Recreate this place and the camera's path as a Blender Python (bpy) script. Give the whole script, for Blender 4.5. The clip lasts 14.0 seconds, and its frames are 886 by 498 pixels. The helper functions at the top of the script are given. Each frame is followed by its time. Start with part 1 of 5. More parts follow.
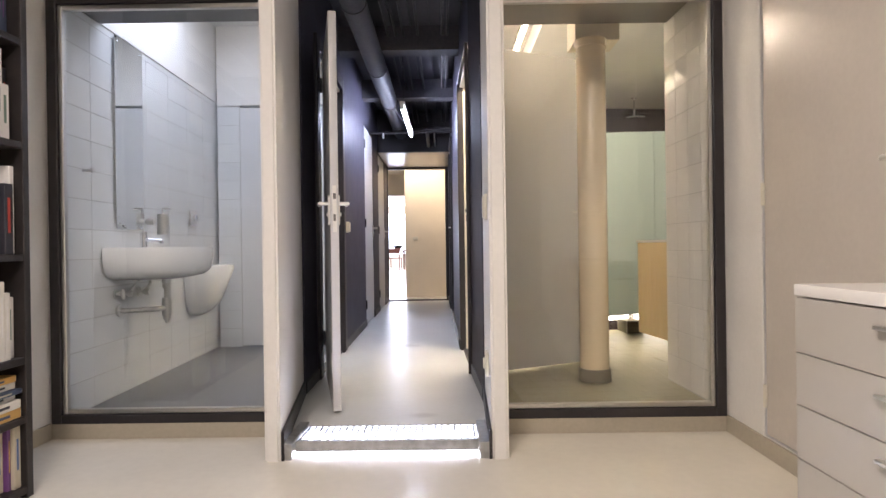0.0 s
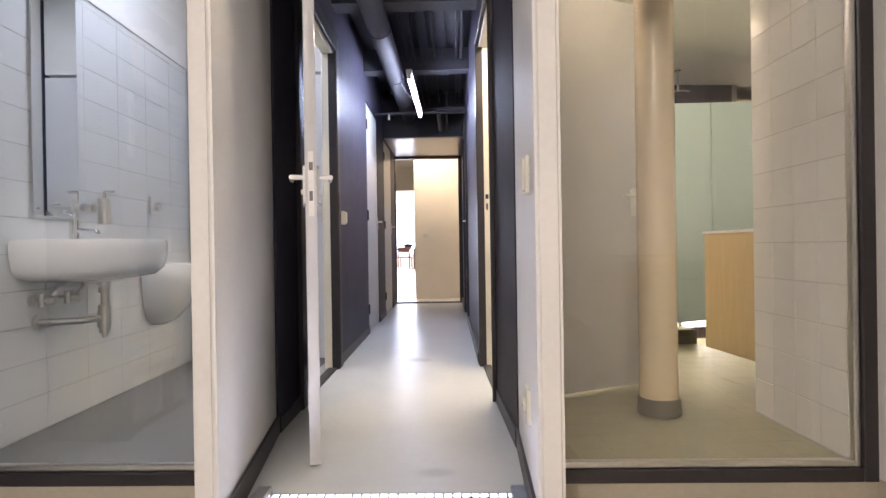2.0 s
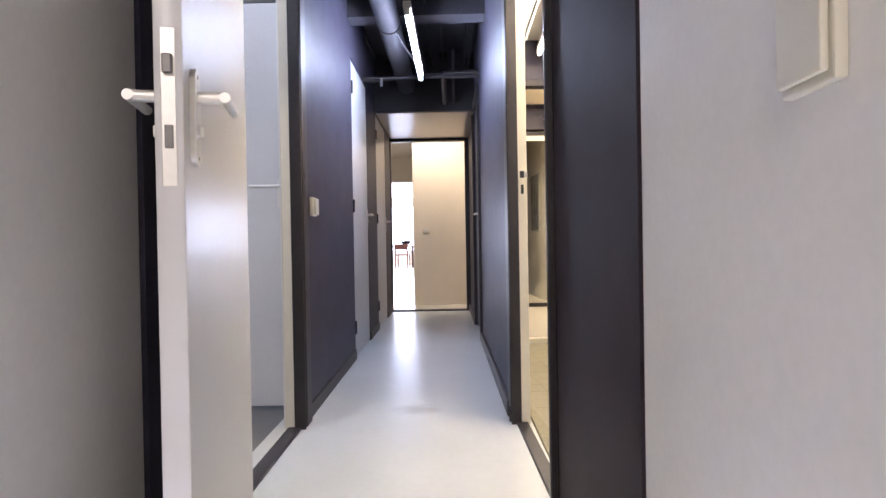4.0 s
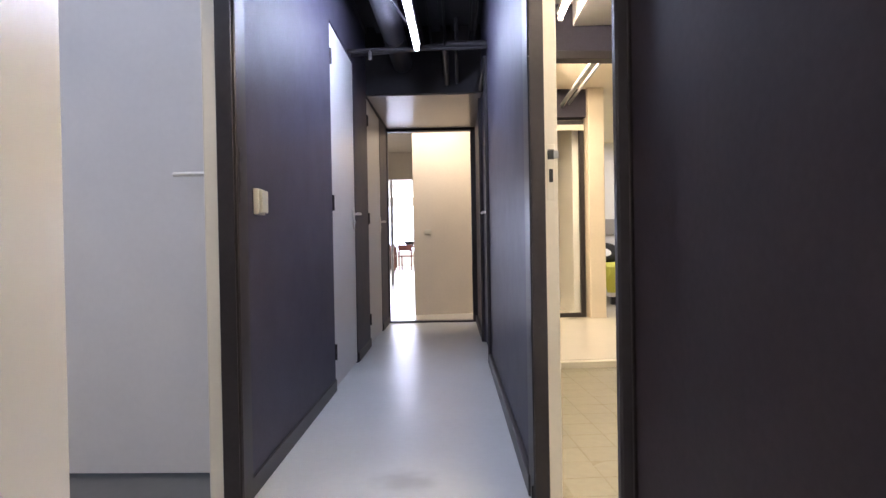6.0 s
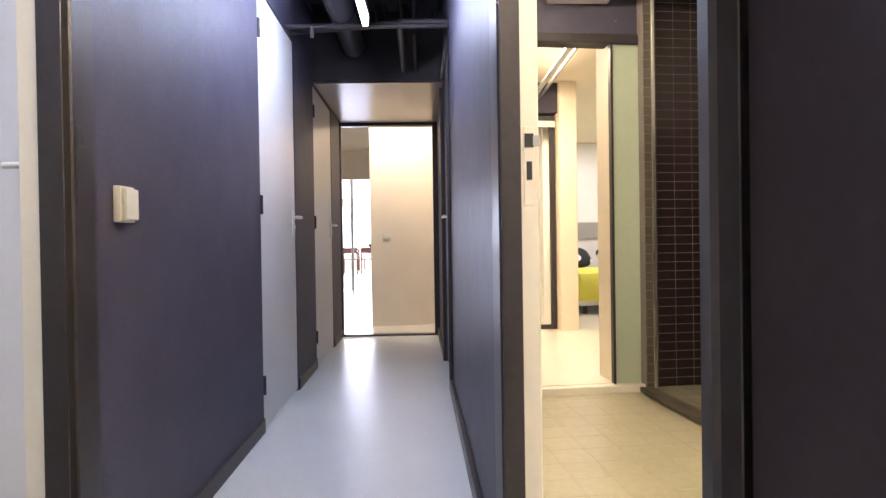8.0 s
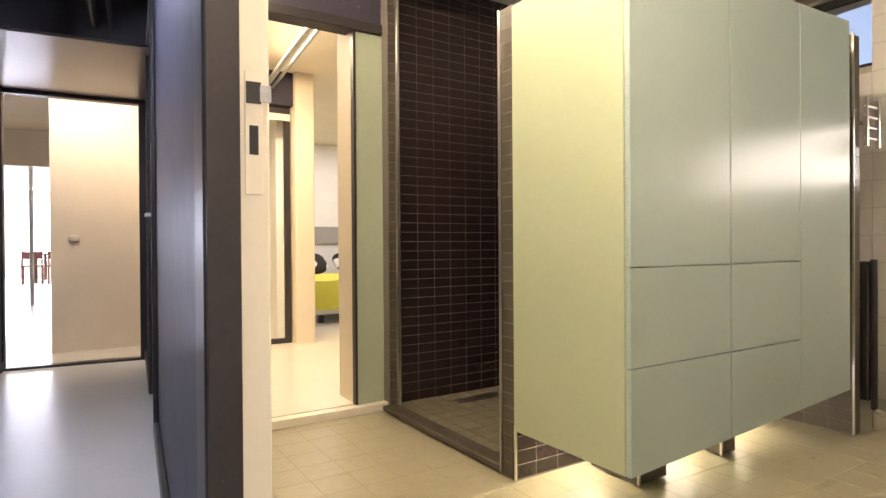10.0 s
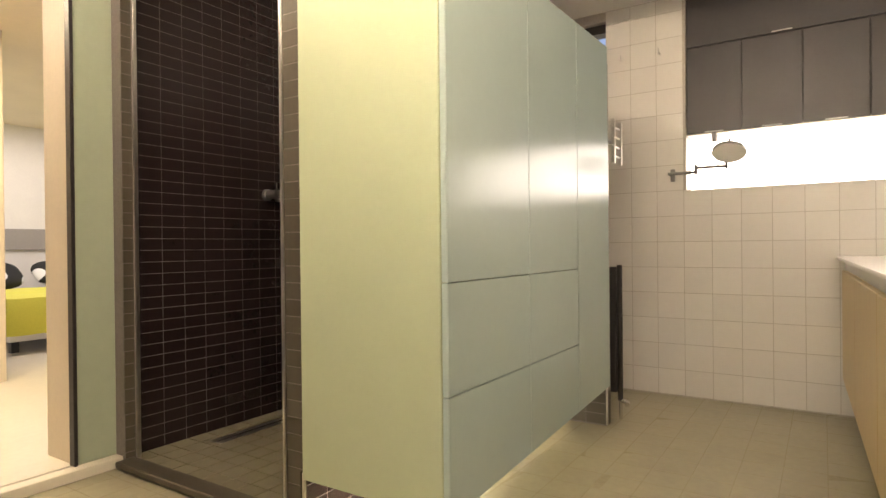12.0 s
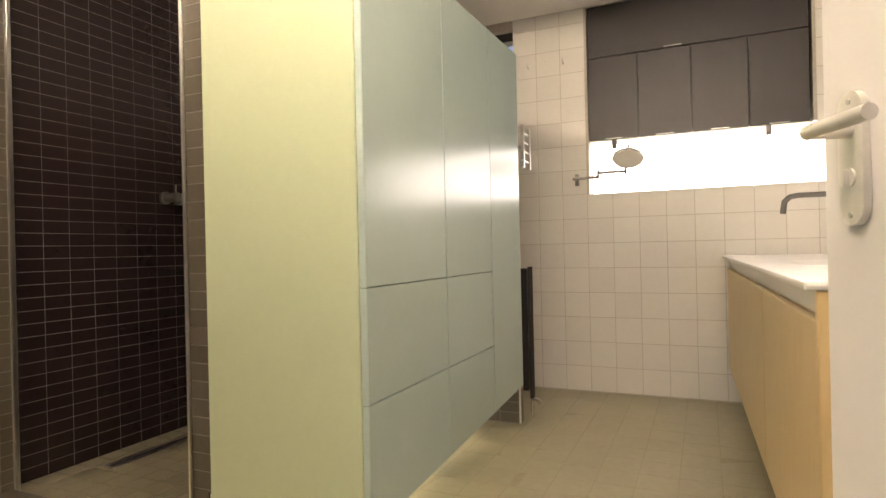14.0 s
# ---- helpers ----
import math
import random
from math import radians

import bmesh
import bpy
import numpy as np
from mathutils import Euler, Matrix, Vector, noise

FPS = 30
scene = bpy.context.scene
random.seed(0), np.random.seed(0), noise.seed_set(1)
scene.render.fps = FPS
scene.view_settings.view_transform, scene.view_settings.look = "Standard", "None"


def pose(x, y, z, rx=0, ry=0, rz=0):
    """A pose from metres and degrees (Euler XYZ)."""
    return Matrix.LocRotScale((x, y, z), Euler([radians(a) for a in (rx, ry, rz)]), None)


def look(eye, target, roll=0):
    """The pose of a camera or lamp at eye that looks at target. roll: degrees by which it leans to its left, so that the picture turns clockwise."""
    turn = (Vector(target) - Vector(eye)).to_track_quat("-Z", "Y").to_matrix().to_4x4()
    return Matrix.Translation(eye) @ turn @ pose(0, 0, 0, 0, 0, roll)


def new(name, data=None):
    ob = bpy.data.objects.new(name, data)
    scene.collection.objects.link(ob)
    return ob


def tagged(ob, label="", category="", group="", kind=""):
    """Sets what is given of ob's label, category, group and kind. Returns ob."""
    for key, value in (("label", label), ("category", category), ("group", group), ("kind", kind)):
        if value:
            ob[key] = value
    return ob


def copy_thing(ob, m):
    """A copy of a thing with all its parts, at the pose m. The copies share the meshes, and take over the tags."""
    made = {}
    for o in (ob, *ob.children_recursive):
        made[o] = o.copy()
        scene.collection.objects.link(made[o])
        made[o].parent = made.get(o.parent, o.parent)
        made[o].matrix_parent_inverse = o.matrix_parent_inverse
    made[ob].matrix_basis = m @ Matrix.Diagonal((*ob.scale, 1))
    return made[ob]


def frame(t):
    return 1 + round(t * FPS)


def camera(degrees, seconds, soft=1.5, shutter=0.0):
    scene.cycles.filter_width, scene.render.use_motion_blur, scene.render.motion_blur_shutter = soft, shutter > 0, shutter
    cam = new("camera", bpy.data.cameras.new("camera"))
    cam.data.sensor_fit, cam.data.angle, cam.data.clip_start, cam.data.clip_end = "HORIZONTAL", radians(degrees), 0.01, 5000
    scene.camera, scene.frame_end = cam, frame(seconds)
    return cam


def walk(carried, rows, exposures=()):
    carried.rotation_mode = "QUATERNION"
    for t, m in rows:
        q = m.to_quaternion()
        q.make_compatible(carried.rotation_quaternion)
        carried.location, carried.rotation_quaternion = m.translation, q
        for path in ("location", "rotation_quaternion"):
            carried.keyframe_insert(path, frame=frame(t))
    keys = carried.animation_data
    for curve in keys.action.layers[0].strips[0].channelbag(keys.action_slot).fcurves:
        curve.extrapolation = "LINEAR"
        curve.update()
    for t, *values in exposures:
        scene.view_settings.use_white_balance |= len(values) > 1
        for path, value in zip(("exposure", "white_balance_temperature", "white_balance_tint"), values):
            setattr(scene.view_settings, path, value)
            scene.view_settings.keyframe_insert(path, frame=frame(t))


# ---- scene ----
cam = camera(74.3, 14.0)
EXPOSURES = [(0.0, 0.15, 6100, 22), (2.5, 0.15, 6000, 22), (5.0, -0.15, 5850, 23), (5.5, -0.3, 5900, 23), (6.0, -0.1, 5900, 23), (6.5, 0.3, 5900, 23), (7.0, 0.45, 5900, 22), (9.5, 0.3, 6400, 23), (10.5, 0.18, 6400, 23), (12.5, 0.13, 6400, 23), (14.0, 0.15, 6300, 23)]
PATH = [
    (0, (0.21, 0.276, 0.812), (0.198, 2.276, 0.807), -0.8),
    (0.5, (0.221, 0.327, 0.799), (0.2, 2.327, 0.795), -0.7),
    (1, (0.234, 0.508, 0.783), (0.186, 2.507, 0.778), -0.8),
    (1.5, (0.205, 0.761, 0.787), (0.148, 2.76, 0.782), -0.9),
    (2, (0.177, 1.092, 0.778), (0.127, 3.091, 0.772), -0.9),
    (2.5, (0.165, 1.42, 0.784), (0.116, 3.42, 0.777), -0.9),
    (2.7, (0.148, 1.567, 0.783), (0.101, 3.566, 0.774), -0.9),
    (5, (0.062, 2.722, 0.833), (0.02, 4.722, 0.811), -1.0),
    (5.5, (0.082, 2.915, 0.84), (0.032, 4.914, 0.82), -1.0),
    (6, (0.098, 3.092, 0.837), (0.032, 5.091, 0.817), -1.0),
    (6.5, (0.091, 3.308, 0.823), (0.022, 5.307, 0.806), -1.0),
    (7, (0.090, 3.442, 0.866), (0.027, 5.441, 0.848), -1.0),
    (7.2, (0.100, 3.476, 0.878), (0.050, 5.475, 0.86), -1.0),
    (9.3, (0.222, 3.929, 0.884), (0.715, 5.868, 0.868), -0.6),
    (9.5, (0.23, 3.973, 0.884), (0.838, 5.879, 0.87), -0.6),
    (10, (0.238, 4.055, 0.891), (1.146, 5.837, 0.878), -0.4),
    (10.5, (0.281, 4.164, 0.879), (1.417, 5.809, 0.86), -0.6),
    (11, (0.319, 4.264, 0.886), (1.655, 5.752, 0.871), -0.5),
    (11.5, (0.321, 4.337, 0.908), (1.784, 5.701, 0.892), -0.6),
    (12, (0.312, 4.407, 0.916), (1.88, 5.647, 0.908), -0.6),
    (12.5, (0.308, 4.437, 0.923), (1.946, 5.586, 0.914), -0.8),
    (13, (0.307, 4.439, 0.916), (2.0, 5.505, 0.912), -0.9),
    (13.5, (0.313, 4.442, 0.914), (2.039, 5.451, 0.915), -1.1),
    (14, (0.315, 4.441, 0.916), (2.057, 5.423, 0.916), -1.3),
]
walk(cam, [(t, look(eye, target, roll)) for t, eye, target, roll in PATH], EXPOSURES)

# ---- light ----
world = bpy.data.worlds.new("world")
scene.world = world
world.use_nodes = True
wn = world.node_tree
sky = wn.nodes.new("ShaderNodeTexSky")
sky.sky_type, sky.sun_disc = "NISHITA", False
sky.sun_elevation, sky.sun_rotation = radians(35), radians(20)
wn.links.new(sky.outputs[0], wn.nodes["Background"].inputs[0])
wn.nodes["Background"].inputs[1].default_value = 0.12
scene.view_settings.exposure = 0.0


def area(name, at, size, power, color=(1, 1, 1), turn=(0, 0, 0)):
    d = bpy.data.lights.new(name, "AREA")
    d.shape, d.size, d.size_y, d.energy, d.color = "RECTANGLE", size[0], size[1], power, color
    o = new(name, d)
    o.matrix_world = pose(*at, *turn)
    return tagged(o, kind="structure")


NEUT = (1.0, 0.91, 0.77)
area("light_study", (-0.40, 0.25, 2.5), (0.6, 0.5), 66, NEUT)
area("light_toilet", (-1.25, 3.9, 2.62), (0.4, 1.2), 14, (0.80, 0.88, 1.0))
area("light_hall", (1.0, 8.3, 2.38), (0.8, 0.8), 58, (1.0, 0.82, 0.50))
area("light_living_window", (-2.4, 24.6, 1.4), (3.6, 1.9), 430, (0.80, 0.87, 1.0), (-90, 0, 0))
area("light_lobby", (-0.2, 9.46, 2.5), (0.7, 0.16), 24, (1.0, 0.87, 0.66))
area("light_living_room", (-2.2, 18.5, 2.45), (2.5, 4.0), 60, (0.95, 0.95, 1.0))
area("light_bedroom", (2.6, 11.2, 2.4), (1.6, 1.6), 40, (1.0, 0.95, 0.86))
NICHE = pose(1.476, 5.895, 0, 0, 0, 5.3)
area("light_niche", tuple(NICHE @ Vector((2.50, -1.29, 1.52))), (0.06, 0.85), 4, (1.0, 0.90, 0.70), (0, -35, 5.3))
area("light_under_cabinet", tuple(NICHE @ Vector((0.72, -0.075, 0.180))), (1.3, 0.03), 7.5, (1.0, 0.86, 0.55), (0, 0, 5.3))
area("light_step", (-0.05, 2.80, -0.02), (0.7, 0.10), 10, (0.85, 0.90, 1.0), (-60, 0, 0))

# ---- materials ----


def mat(name, color, rough=0.5, metal=0.0, grain=0.0, scale=40.0, bump=0.0, stain=0.0, coat=0.0, emit=None, vary=0.0):
    m = bpy.data.materials.new(name)
    m.use_nodes = True
    t = m.node_tree
    b = t.nodes["Principled BSDF"]
    b.inputs["Roughness"].default_value, b.inputs["Metallic"].default_value = rough, metal
    b.inputs["Base Color"].default_value = (*color, 1)
    if coat:
        b.inputs["Coat Weight"].default_value, b.inputs["Coat Roughness"].default_value = coat, 0.12
    if emit:
        b.inputs["Emission Color"].default_value = (*emit[0], 1)
        b.inputs["Emission Strength"].default_value = emit[1]
    pos = t.nodes.new("ShaderNodeNewGeometry")
    last = None
    if grain or stain or vary:
        base = t.nodes.new("ShaderNodeRGB")
        base.outputs[0].default_value = (*color, 1)
        last = base.outputs[0]
        for amount, sc, det in ((grain, scale, 6), (stain, scale * 0.06, 4)):
            if not amount:
                continue
            n = t.nodes.new("ShaderNodeTexNoise")
            n.inputs["Scale"].default_value, n.inputs["Detail"].default_value = sc, det
            t.links.new(pos.outputs["Position"], n.inputs["Vector"])
            r = t.nodes.new("ShaderNodeMapRange")
            r.inputs["From Min"].default_value, r.inputs["From Max"].default_value = 0.3, 0.7
            r.inputs["To Min"].default_value, r.inputs["To Max"].default_value = 1 - amount, 1 + amount
            t.links.new(n.outputs[0], r.inputs["Value"])
            x = t.nodes.new("ShaderNodeVectorMath")
            x.operation = "SCALE"
            t.links.new(last, x.inputs[0])
            t.links.new(r.outputs[0], x.inputs["Scale"])
            last = x.outputs[0]
        if vary:
            info = t.nodes.new("ShaderNodeObjectInfo")
            r = t.nodes.new("ShaderNodeMapRange")
            r.inputs["To Min"].default_value, r.inputs["To Max"].default_value = 1 - vary, 1 + vary
            t.links.new(info.outputs["Random"], r.inputs["Value"])
            x = t.nodes.new("ShaderNodeVectorMath")
            x.operation = "SCALE"
            t.links.new(last, x.inputs[0])
            t.links.new(r.outputs[0], x.inputs["Scale"])
            last = x.outputs[0]
        t.links.new(last, b.inputs["Base Color"])
    if stain:
        n = t.nodes.new("ShaderNodeTexNoise")
        n.inputs["Scale"].default_value = scale * 0.1
        t.links.new(pos.outputs["Position"], n.inputs["Vector"])
        r = t.nodes.new("ShaderNodeMapRange")
        r.inputs["To Min"].default_value, r.inputs["To Max"].default_value = max(0.02, rough * 0.94), min(1, rough * 1.06)
        t.links.new(n.outputs[0], r.inputs["Value"])
        t.links.new(r.outputs[0], b.inputs["Roughness"])
    if bump:
        n = t.nodes.new("ShaderNodeTexNoise")
        n.inputs["Scale"].default_value, n.inputs["Detail"].default_value = scale, 4
        t.links.new(pos.outputs["Position"], n.inputs["Vector"])
        u = t.nodes.new("ShaderNodeBump")
        u.inputs["Strength"].default_value, u.inputs["Distance"].default_value = bump, 0.002
        t.links.new(n.outputs[0], u.inputs["Height"])
        t.links.new(u.outputs[0], b.inputs["Normal"])
    return m


def glass_mat(name, color=(1, 1, 1), rough=0.0):
    m = bpy.data.materials.new(name)
    m.use_nodes = True
    t = m.node_tree
    b = t.nodes["Principled BSDF"]
    b.inputs["Base Color"].default_value = (*color, 1)
    b.inputs["Transmission Weight"].default_value = 1
    b.inputs["Roughness"].default_value, b.inputs["IOR"].default_value = rough, 1.45
    return m


def glow(name, color, strength):
    m = bpy.data.materials.new(name)
    m.use_nodes = True
    t = m.node_tree
    e = t.nodes.new("ShaderNodeEmission")
    e.inputs[0].default_value, e.inputs[1].default_value = (*color, 1), strength
    t.links.new(e.outputs[0], t.nodes["Material Output"].inputs[0])
    return m


def wood_mat(name, c0, c1, rough=0.4, turn=(0, 0, 0), scale=3.0):
    m = bpy.data.materials.new(name)
    m.use_nodes = True
    t = m.node_tree
    b = t.nodes["Principled BSDF"]
    b.inputs["Roughness"].default_value = rough
    tc = t.nodes.new("ShaderNodeTexCoord")
    mp = t.nodes.new("ShaderNodeMapping")
    mp.inputs["Scale"].default_value = (scale * 6, scale * 6, scale * 0.5)
    mp.inputs["Rotation"].default_value = [radians(a) for a in turn]
    n = t.nodes.new("ShaderNodeTexNoise")
    n.inputs["Scale"].default_value, n.inputs["Detail"].default_value, n.inputs["Distortion"].default_value = 2.0, 8, 0.6
    cr = t.nodes.new("ShaderNodeValToRGB")
    cr.color_ramp.elements[0].position, cr.color_ramp.elements[1].position = 0.3, 0.7
    cr.color_ramp.elements[0].color, cr.color_ramp.elements[1].color = (*c0, 1), (*c1, 1)
    t.links.new(tc.outputs["Object"], mp.inputs[0])
    t.links.new(mp.outputs[0], n.inputs[0])
    t.links.new(n.outputs[0], cr.inputs[0])
    t.links.new(cr.outputs[0], b.inputs["Base Color"])
    return m


WHITE = mat("white_wall_paint", (0.80, 0.78, 0.74), 0.55, grain=0.02, scale=60, bump=0.08, stain=0.03)
CREAM = mat("cream_wall_paint", (0.80, 0.71, 0.56), 0.6, grain=0.02, scale=50, bump=0.08, stain=0.03)
# near east wall only: darker, redder and less shiny than BLACK
BLACKN = mat("black_wall_near", (0.030, 0.0215, 0.027), 0.62, grain=0.10, scale=90, bump=0.08, stain=0.12)
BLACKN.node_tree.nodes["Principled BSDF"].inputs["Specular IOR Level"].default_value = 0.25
BLACK = mat("black_wall_paint", (0.054, 0.050, 0.074), 0.52, grain=0.10, scale=90, bump=0.10, stain=0.12)
BLACK.node_tree.nodes["Principled BSDF"].inputs["Specular IOR Level"].default_value = 0.28
BLACKTRIM = mat("black_trim_paint", (0.026, 0.022, 0.024), 0.42, grain=0.12, scale=60, bump=0.06, stain=0.1)
BLACKCEIL = mat("black_ceiling_paint", (0.066, 0.064, 0.074), 0.62, grain=0.15, scale=50, bump=0.2)
FLOORW = mat("poured_white_floor", (0.66, 0.675, 0.65), 0.33, grain=0.02, scale=30, bump=0.02, stain=0.05)


def smudge(m, at, radii, amount):
    """A worn grey patch with a soft ragged edge on a floor."""
    t = m.node_tree
    b = t.nodes["Principled BSDF"]
    src = b.inputs["Base Color"].links[0].from_socket
    g = t.nodes.new("ShaderNodeNewGeometry")
    mp = t.nodes.new("ShaderNodeMapping")
    mp.vector_type = "TEXTURE"
    mp.inputs["Location"].default_value, mp.inputs["Scale"].default_value = at, radii
    n = t.nodes.new("ShaderNodeTexNoise")
    n.inputs["Scale"].default_value = 9
    ln = t.nodes.new("ShaderNodeVectorMath")
    ln.operation = "LENGTH"
    ad = t.nodes.new("ShaderNodeMath")
    ad.operation = "ADD"
    r = t.nodes.new("ShaderNodeMapRange")
    r.interpolation_type = "SMOOTHSTEP"
    r.inputs["From Min"].default_value, r.inputs["From Max"].default_value = 0.7, 1.7
    r.inputs["To Min"].default_value, r.inputs["To Max"].default_value = 1 - amount, 1.0
    x = t.nodes.new("ShaderNodeVectorMath")
    x.operation = "SCALE"
    t.links.new(g.outputs["Position"], mp.inputs[0])
    t.links.new(g.outputs["Position"], n.inputs["Vector"])
    t.links.new(mp.outputs[0], ln.inputs[0])
    t.links.new(ln.outputs["Value"], ad.inputs[0])
    t.links.new(n.outputs[0], ad.inputs[1])
    t.links.new(ad.outputs[0], r.inputs["Value"])
    t.links.new(src, x.inputs[0])
    t.links.new(r.outputs[0], x.inputs["Scale"])
    t.links.new(x.outputs[0], b.inputs["Base Color"])


smudge(FLOORW, (-0.118, 5.144, 0.0), (0.13, 0.10, 1.0), 0.35)
smudge(FLOORW, (0.09, 3.11, 0.0), (0.09, 0.05, 1.0), 0.22)


def chips(m, scale=7.0, size=0.035, color=(0.42, 0.40, 0.38)):
    """A few tiny pale chips in a dark paint."""
    t = m.node_tree
    b = t.nodes["Principled BSDF"]
    src = b.inputs["Base Color"].links[0].from_socket
    g = t.nodes.new("ShaderNodeNewGeometry")
    v = t.nodes.new("ShaderNodeTexVoronoi")
    v.inputs["Scale"].default_value = scale
    lt = t.nodes.new("ShaderNodeMath")
    lt.operation, lt.inputs[1].default_value = "LESS_THAN", size
    sep = t.nodes.new("ShaderNodeSeparateColor")
    few = t.nodes.new("ShaderNodeMath")
    few.operation, few.inputs[1].default_value = "GREATER_THAN", 0.80
    both = t.nodes.new("ShaderNodeMath")
    both.operation = "MULTIPLY"
    mx = t.nodes.new("ShaderNodeMix")
    mx.data_type = "RGBA"
    mx.inputs[7].default_value = (*color, 1)
    t.links.new(g.outputs["Position"], v.inputs["Vector"])
    t.links.new(v.outputs["Distance"], lt.inputs[0])
    t.links.new(v.outputs["Color"], sep.inputs[0])
    t.links.new(sep.outputs[0], few.inputs[0])
    t.links.new(lt.outputs[0], both.inputs[0])
    t.links.new(few.outputs[0], both.inputs[1])
    t.links.new(both.outputs[0], mx.inputs[0])
    t.links.new(src, mx.inputs[6])
    t.links.new(mx.outputs[2], b.inputs["Base Color"])


chips(BLACK)
chips(BLACKN)
chips(BLACKTRIM, 9.0, 0.03)
FLOORR = mat("poured_cream_floor", (0.74, 0.70, 0.60), 0.22, grain=0.02, scale=30, bump=0.02, stain=0.04)
FLOORG = mat("grey_poured_floor", (0.15, 0.15, 0.15), 0.3, grain=0.05, scale=30, bump=0.03, stain=0.06)
DOORW = mat("white_lacquered_door", (0.63, 0.62, 0.605), 0.315, grain=0.01, scale=9, bump=0.05, stain=0.03)
DOORG = mat("grey_lacquered_door", (0.68, 0.68, 0.68), 0.35, grain=0.015, scale=50, bump=0.03, stain=0.03)
DRAWERM = mat("pale_grey_enamel", (0.47, 0.445, 0.40), 0.35, grain=0.01, scale=50, bump=0.03, stain=0.03)
DOORT = mat("taupe_lacquered_door", (0.62, 0.57, 0.51), 0.235, grain=0.02, scale=50, bump=0.03, stain=0.03)
FRAMEW = mat("cream_door_frame", (0.76, 0.72, 0.60), 0.4, grain=0.02, scale=60, stain=0.03)
STEEL = mat("brushed_steel", (0.62, 0.61, 0.58), 0.28, 1.0, grain=0.05, scale=80)
SATIN = mat("satin_aluminium", (0.80, 0.78, 0.73), 0.42, 0.65, grain=0.03, scale=80)
CHROME = mat("chrome", (0.80, 0.80, 0.80), 0.08, 1.0)
DULLSTEEL = mat("dull_dark_steel", (0.20, 0.19, 0.18), 0.45, 0.6, grain=0.08, scale=60)
GALV = mat("galvanised_steel", (0.50, 0.51, 0.52), 0.4, 1.0, grain=0.15, scale=35, bump=0.1)
TILEW = mat("white_glazed_tile", (0.74, 0.72, 0.68), 0.12, grain=0.01, scale=30, bump=0.02, vary=0.025)
GROUT = mat("grey_grout", (0.47, 0.435, 0.385), 0.8, grain=0.1, scale=90)
GROUTL = mat("white_grout", (0.46, 0.45, 0.42), 0.8, grain=0.06, scale=90)
TILEL = mat("cool_white_glazed_tile", (0.72, 0.73, 0.72), 0.12, grain=0.01, scale=30, bump=0.02, vary=0.02)
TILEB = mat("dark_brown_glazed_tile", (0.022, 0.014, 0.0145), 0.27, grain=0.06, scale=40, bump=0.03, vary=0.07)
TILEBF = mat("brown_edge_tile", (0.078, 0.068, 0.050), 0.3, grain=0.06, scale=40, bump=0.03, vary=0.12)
GROUTB = mat("pale_grout", (0.21, 0.185, 0.17), 0.8, grain=0.1, scale=90)
TILEF = mat("greige_floor_tile", (0.325, 0.298, 0.198), 0.36, grain=0.05, scale=30, bump=0.03, stain=0.06, vary=0.025)
TILES = mat("olive_grey_floor_tile", (0.225, 0.205, 0.14), 0.4, grain=0.05, scale=30, bump=0.03, stain=0.06, vary=0.05)
GROUTF = mat("floor_grout", (0.335, 0.308, 0.208), 0.7, grain=0.1, scale=60)
CABSIDE = mat("pale_green_lacquer", (0.44, 0.50, 0.33), 0.34, grain=0.01, scale=40, bump=0.02, stain=0.02)
CABFRONT = mat("satin_aqua_glass_front", (0.38, 0.47, 0.45), 0.215, grain=0.01, scale=40, stain=0.02)
GREENGL = mat("pale_green_panel", (0.40, 0.46, 0.34), 0.3, grain=0.02, scale=30, stain=0.03)
CABDARK = mat("dark_brown_cabinet", (0.027, 0.0235, 0.025), 0.42, grain=0.05, scale=60, bump=0.03)
OAK = wood_mat("oak_veneer", (0.52, 0.38, 0.175), (0.57, 0.43, 0.215), 0.4, scale=5.0)
TABLEWOOD = wood_mat("dark_walnut", (0.06, 0.03, 0.02), (0.14, 0.07, 0.04), 0.4)
CERAMIC = mat("white_ceramic", (0.78, 0.78, 0.77), 0.08, grain=0.005, coat=0.5)
COUNTER = mat("white_worktop", (0.82, 0.80, 0.76), 0.2, grain=0.01)
GLASS = glass_mat("clear_glass", (0.97, 0.99, 0.98))
MIRROR = mat("mirror_silver", (0.85, 0.87, 0.87), 0.01, 1.0)
COLUMN = mat("cream_column_paint", (0.80, 0.655, 0.44), 0.25, grain=0.02, scale=40, bump=0.06, stain=0.05)
PLASTIC = mat("cream_plastic", (0.70, 0.665, 0.55), 0.35, grain=0.01)
DARKPL = mat("black_plastic", (0.02, 0.02, 0.02), 0.4, grain=0.05)
TUBE = glow("fluorescent_tube_glow", (0.74, 0.84, 1.0), 172)
TUBEW = glow("warm_tube_glow", (1.0, 0.83, 0.54), 400)
# second batten, dimmed to weaken the cabinet's shadow on the east wall
TUBEO = glow("dimmed_warm_tube_glow", (1.0, 0.83, 0.54), 120)
NICHEGLOW = glow("backlit_opal_glow", (1.0, 0.92, 0.74), 7.0)
LED = glow("led_strip_glow", (1.0, 0.92, 0.76), 7)
OUT = glow("daylight_backdrop", (0.80, 0.87, 1.0), 4.5)
BASEB = mat("tan_baseboard_paint", (0.46, 0.41, 0.32), 0.5, grain=0.04, scale=60)
SHELFW = mat("black_brown_shelf", (0.022, 0.018, 0.017), 0.45, grain=0.15, scale=50)

# ---- building helpers ----


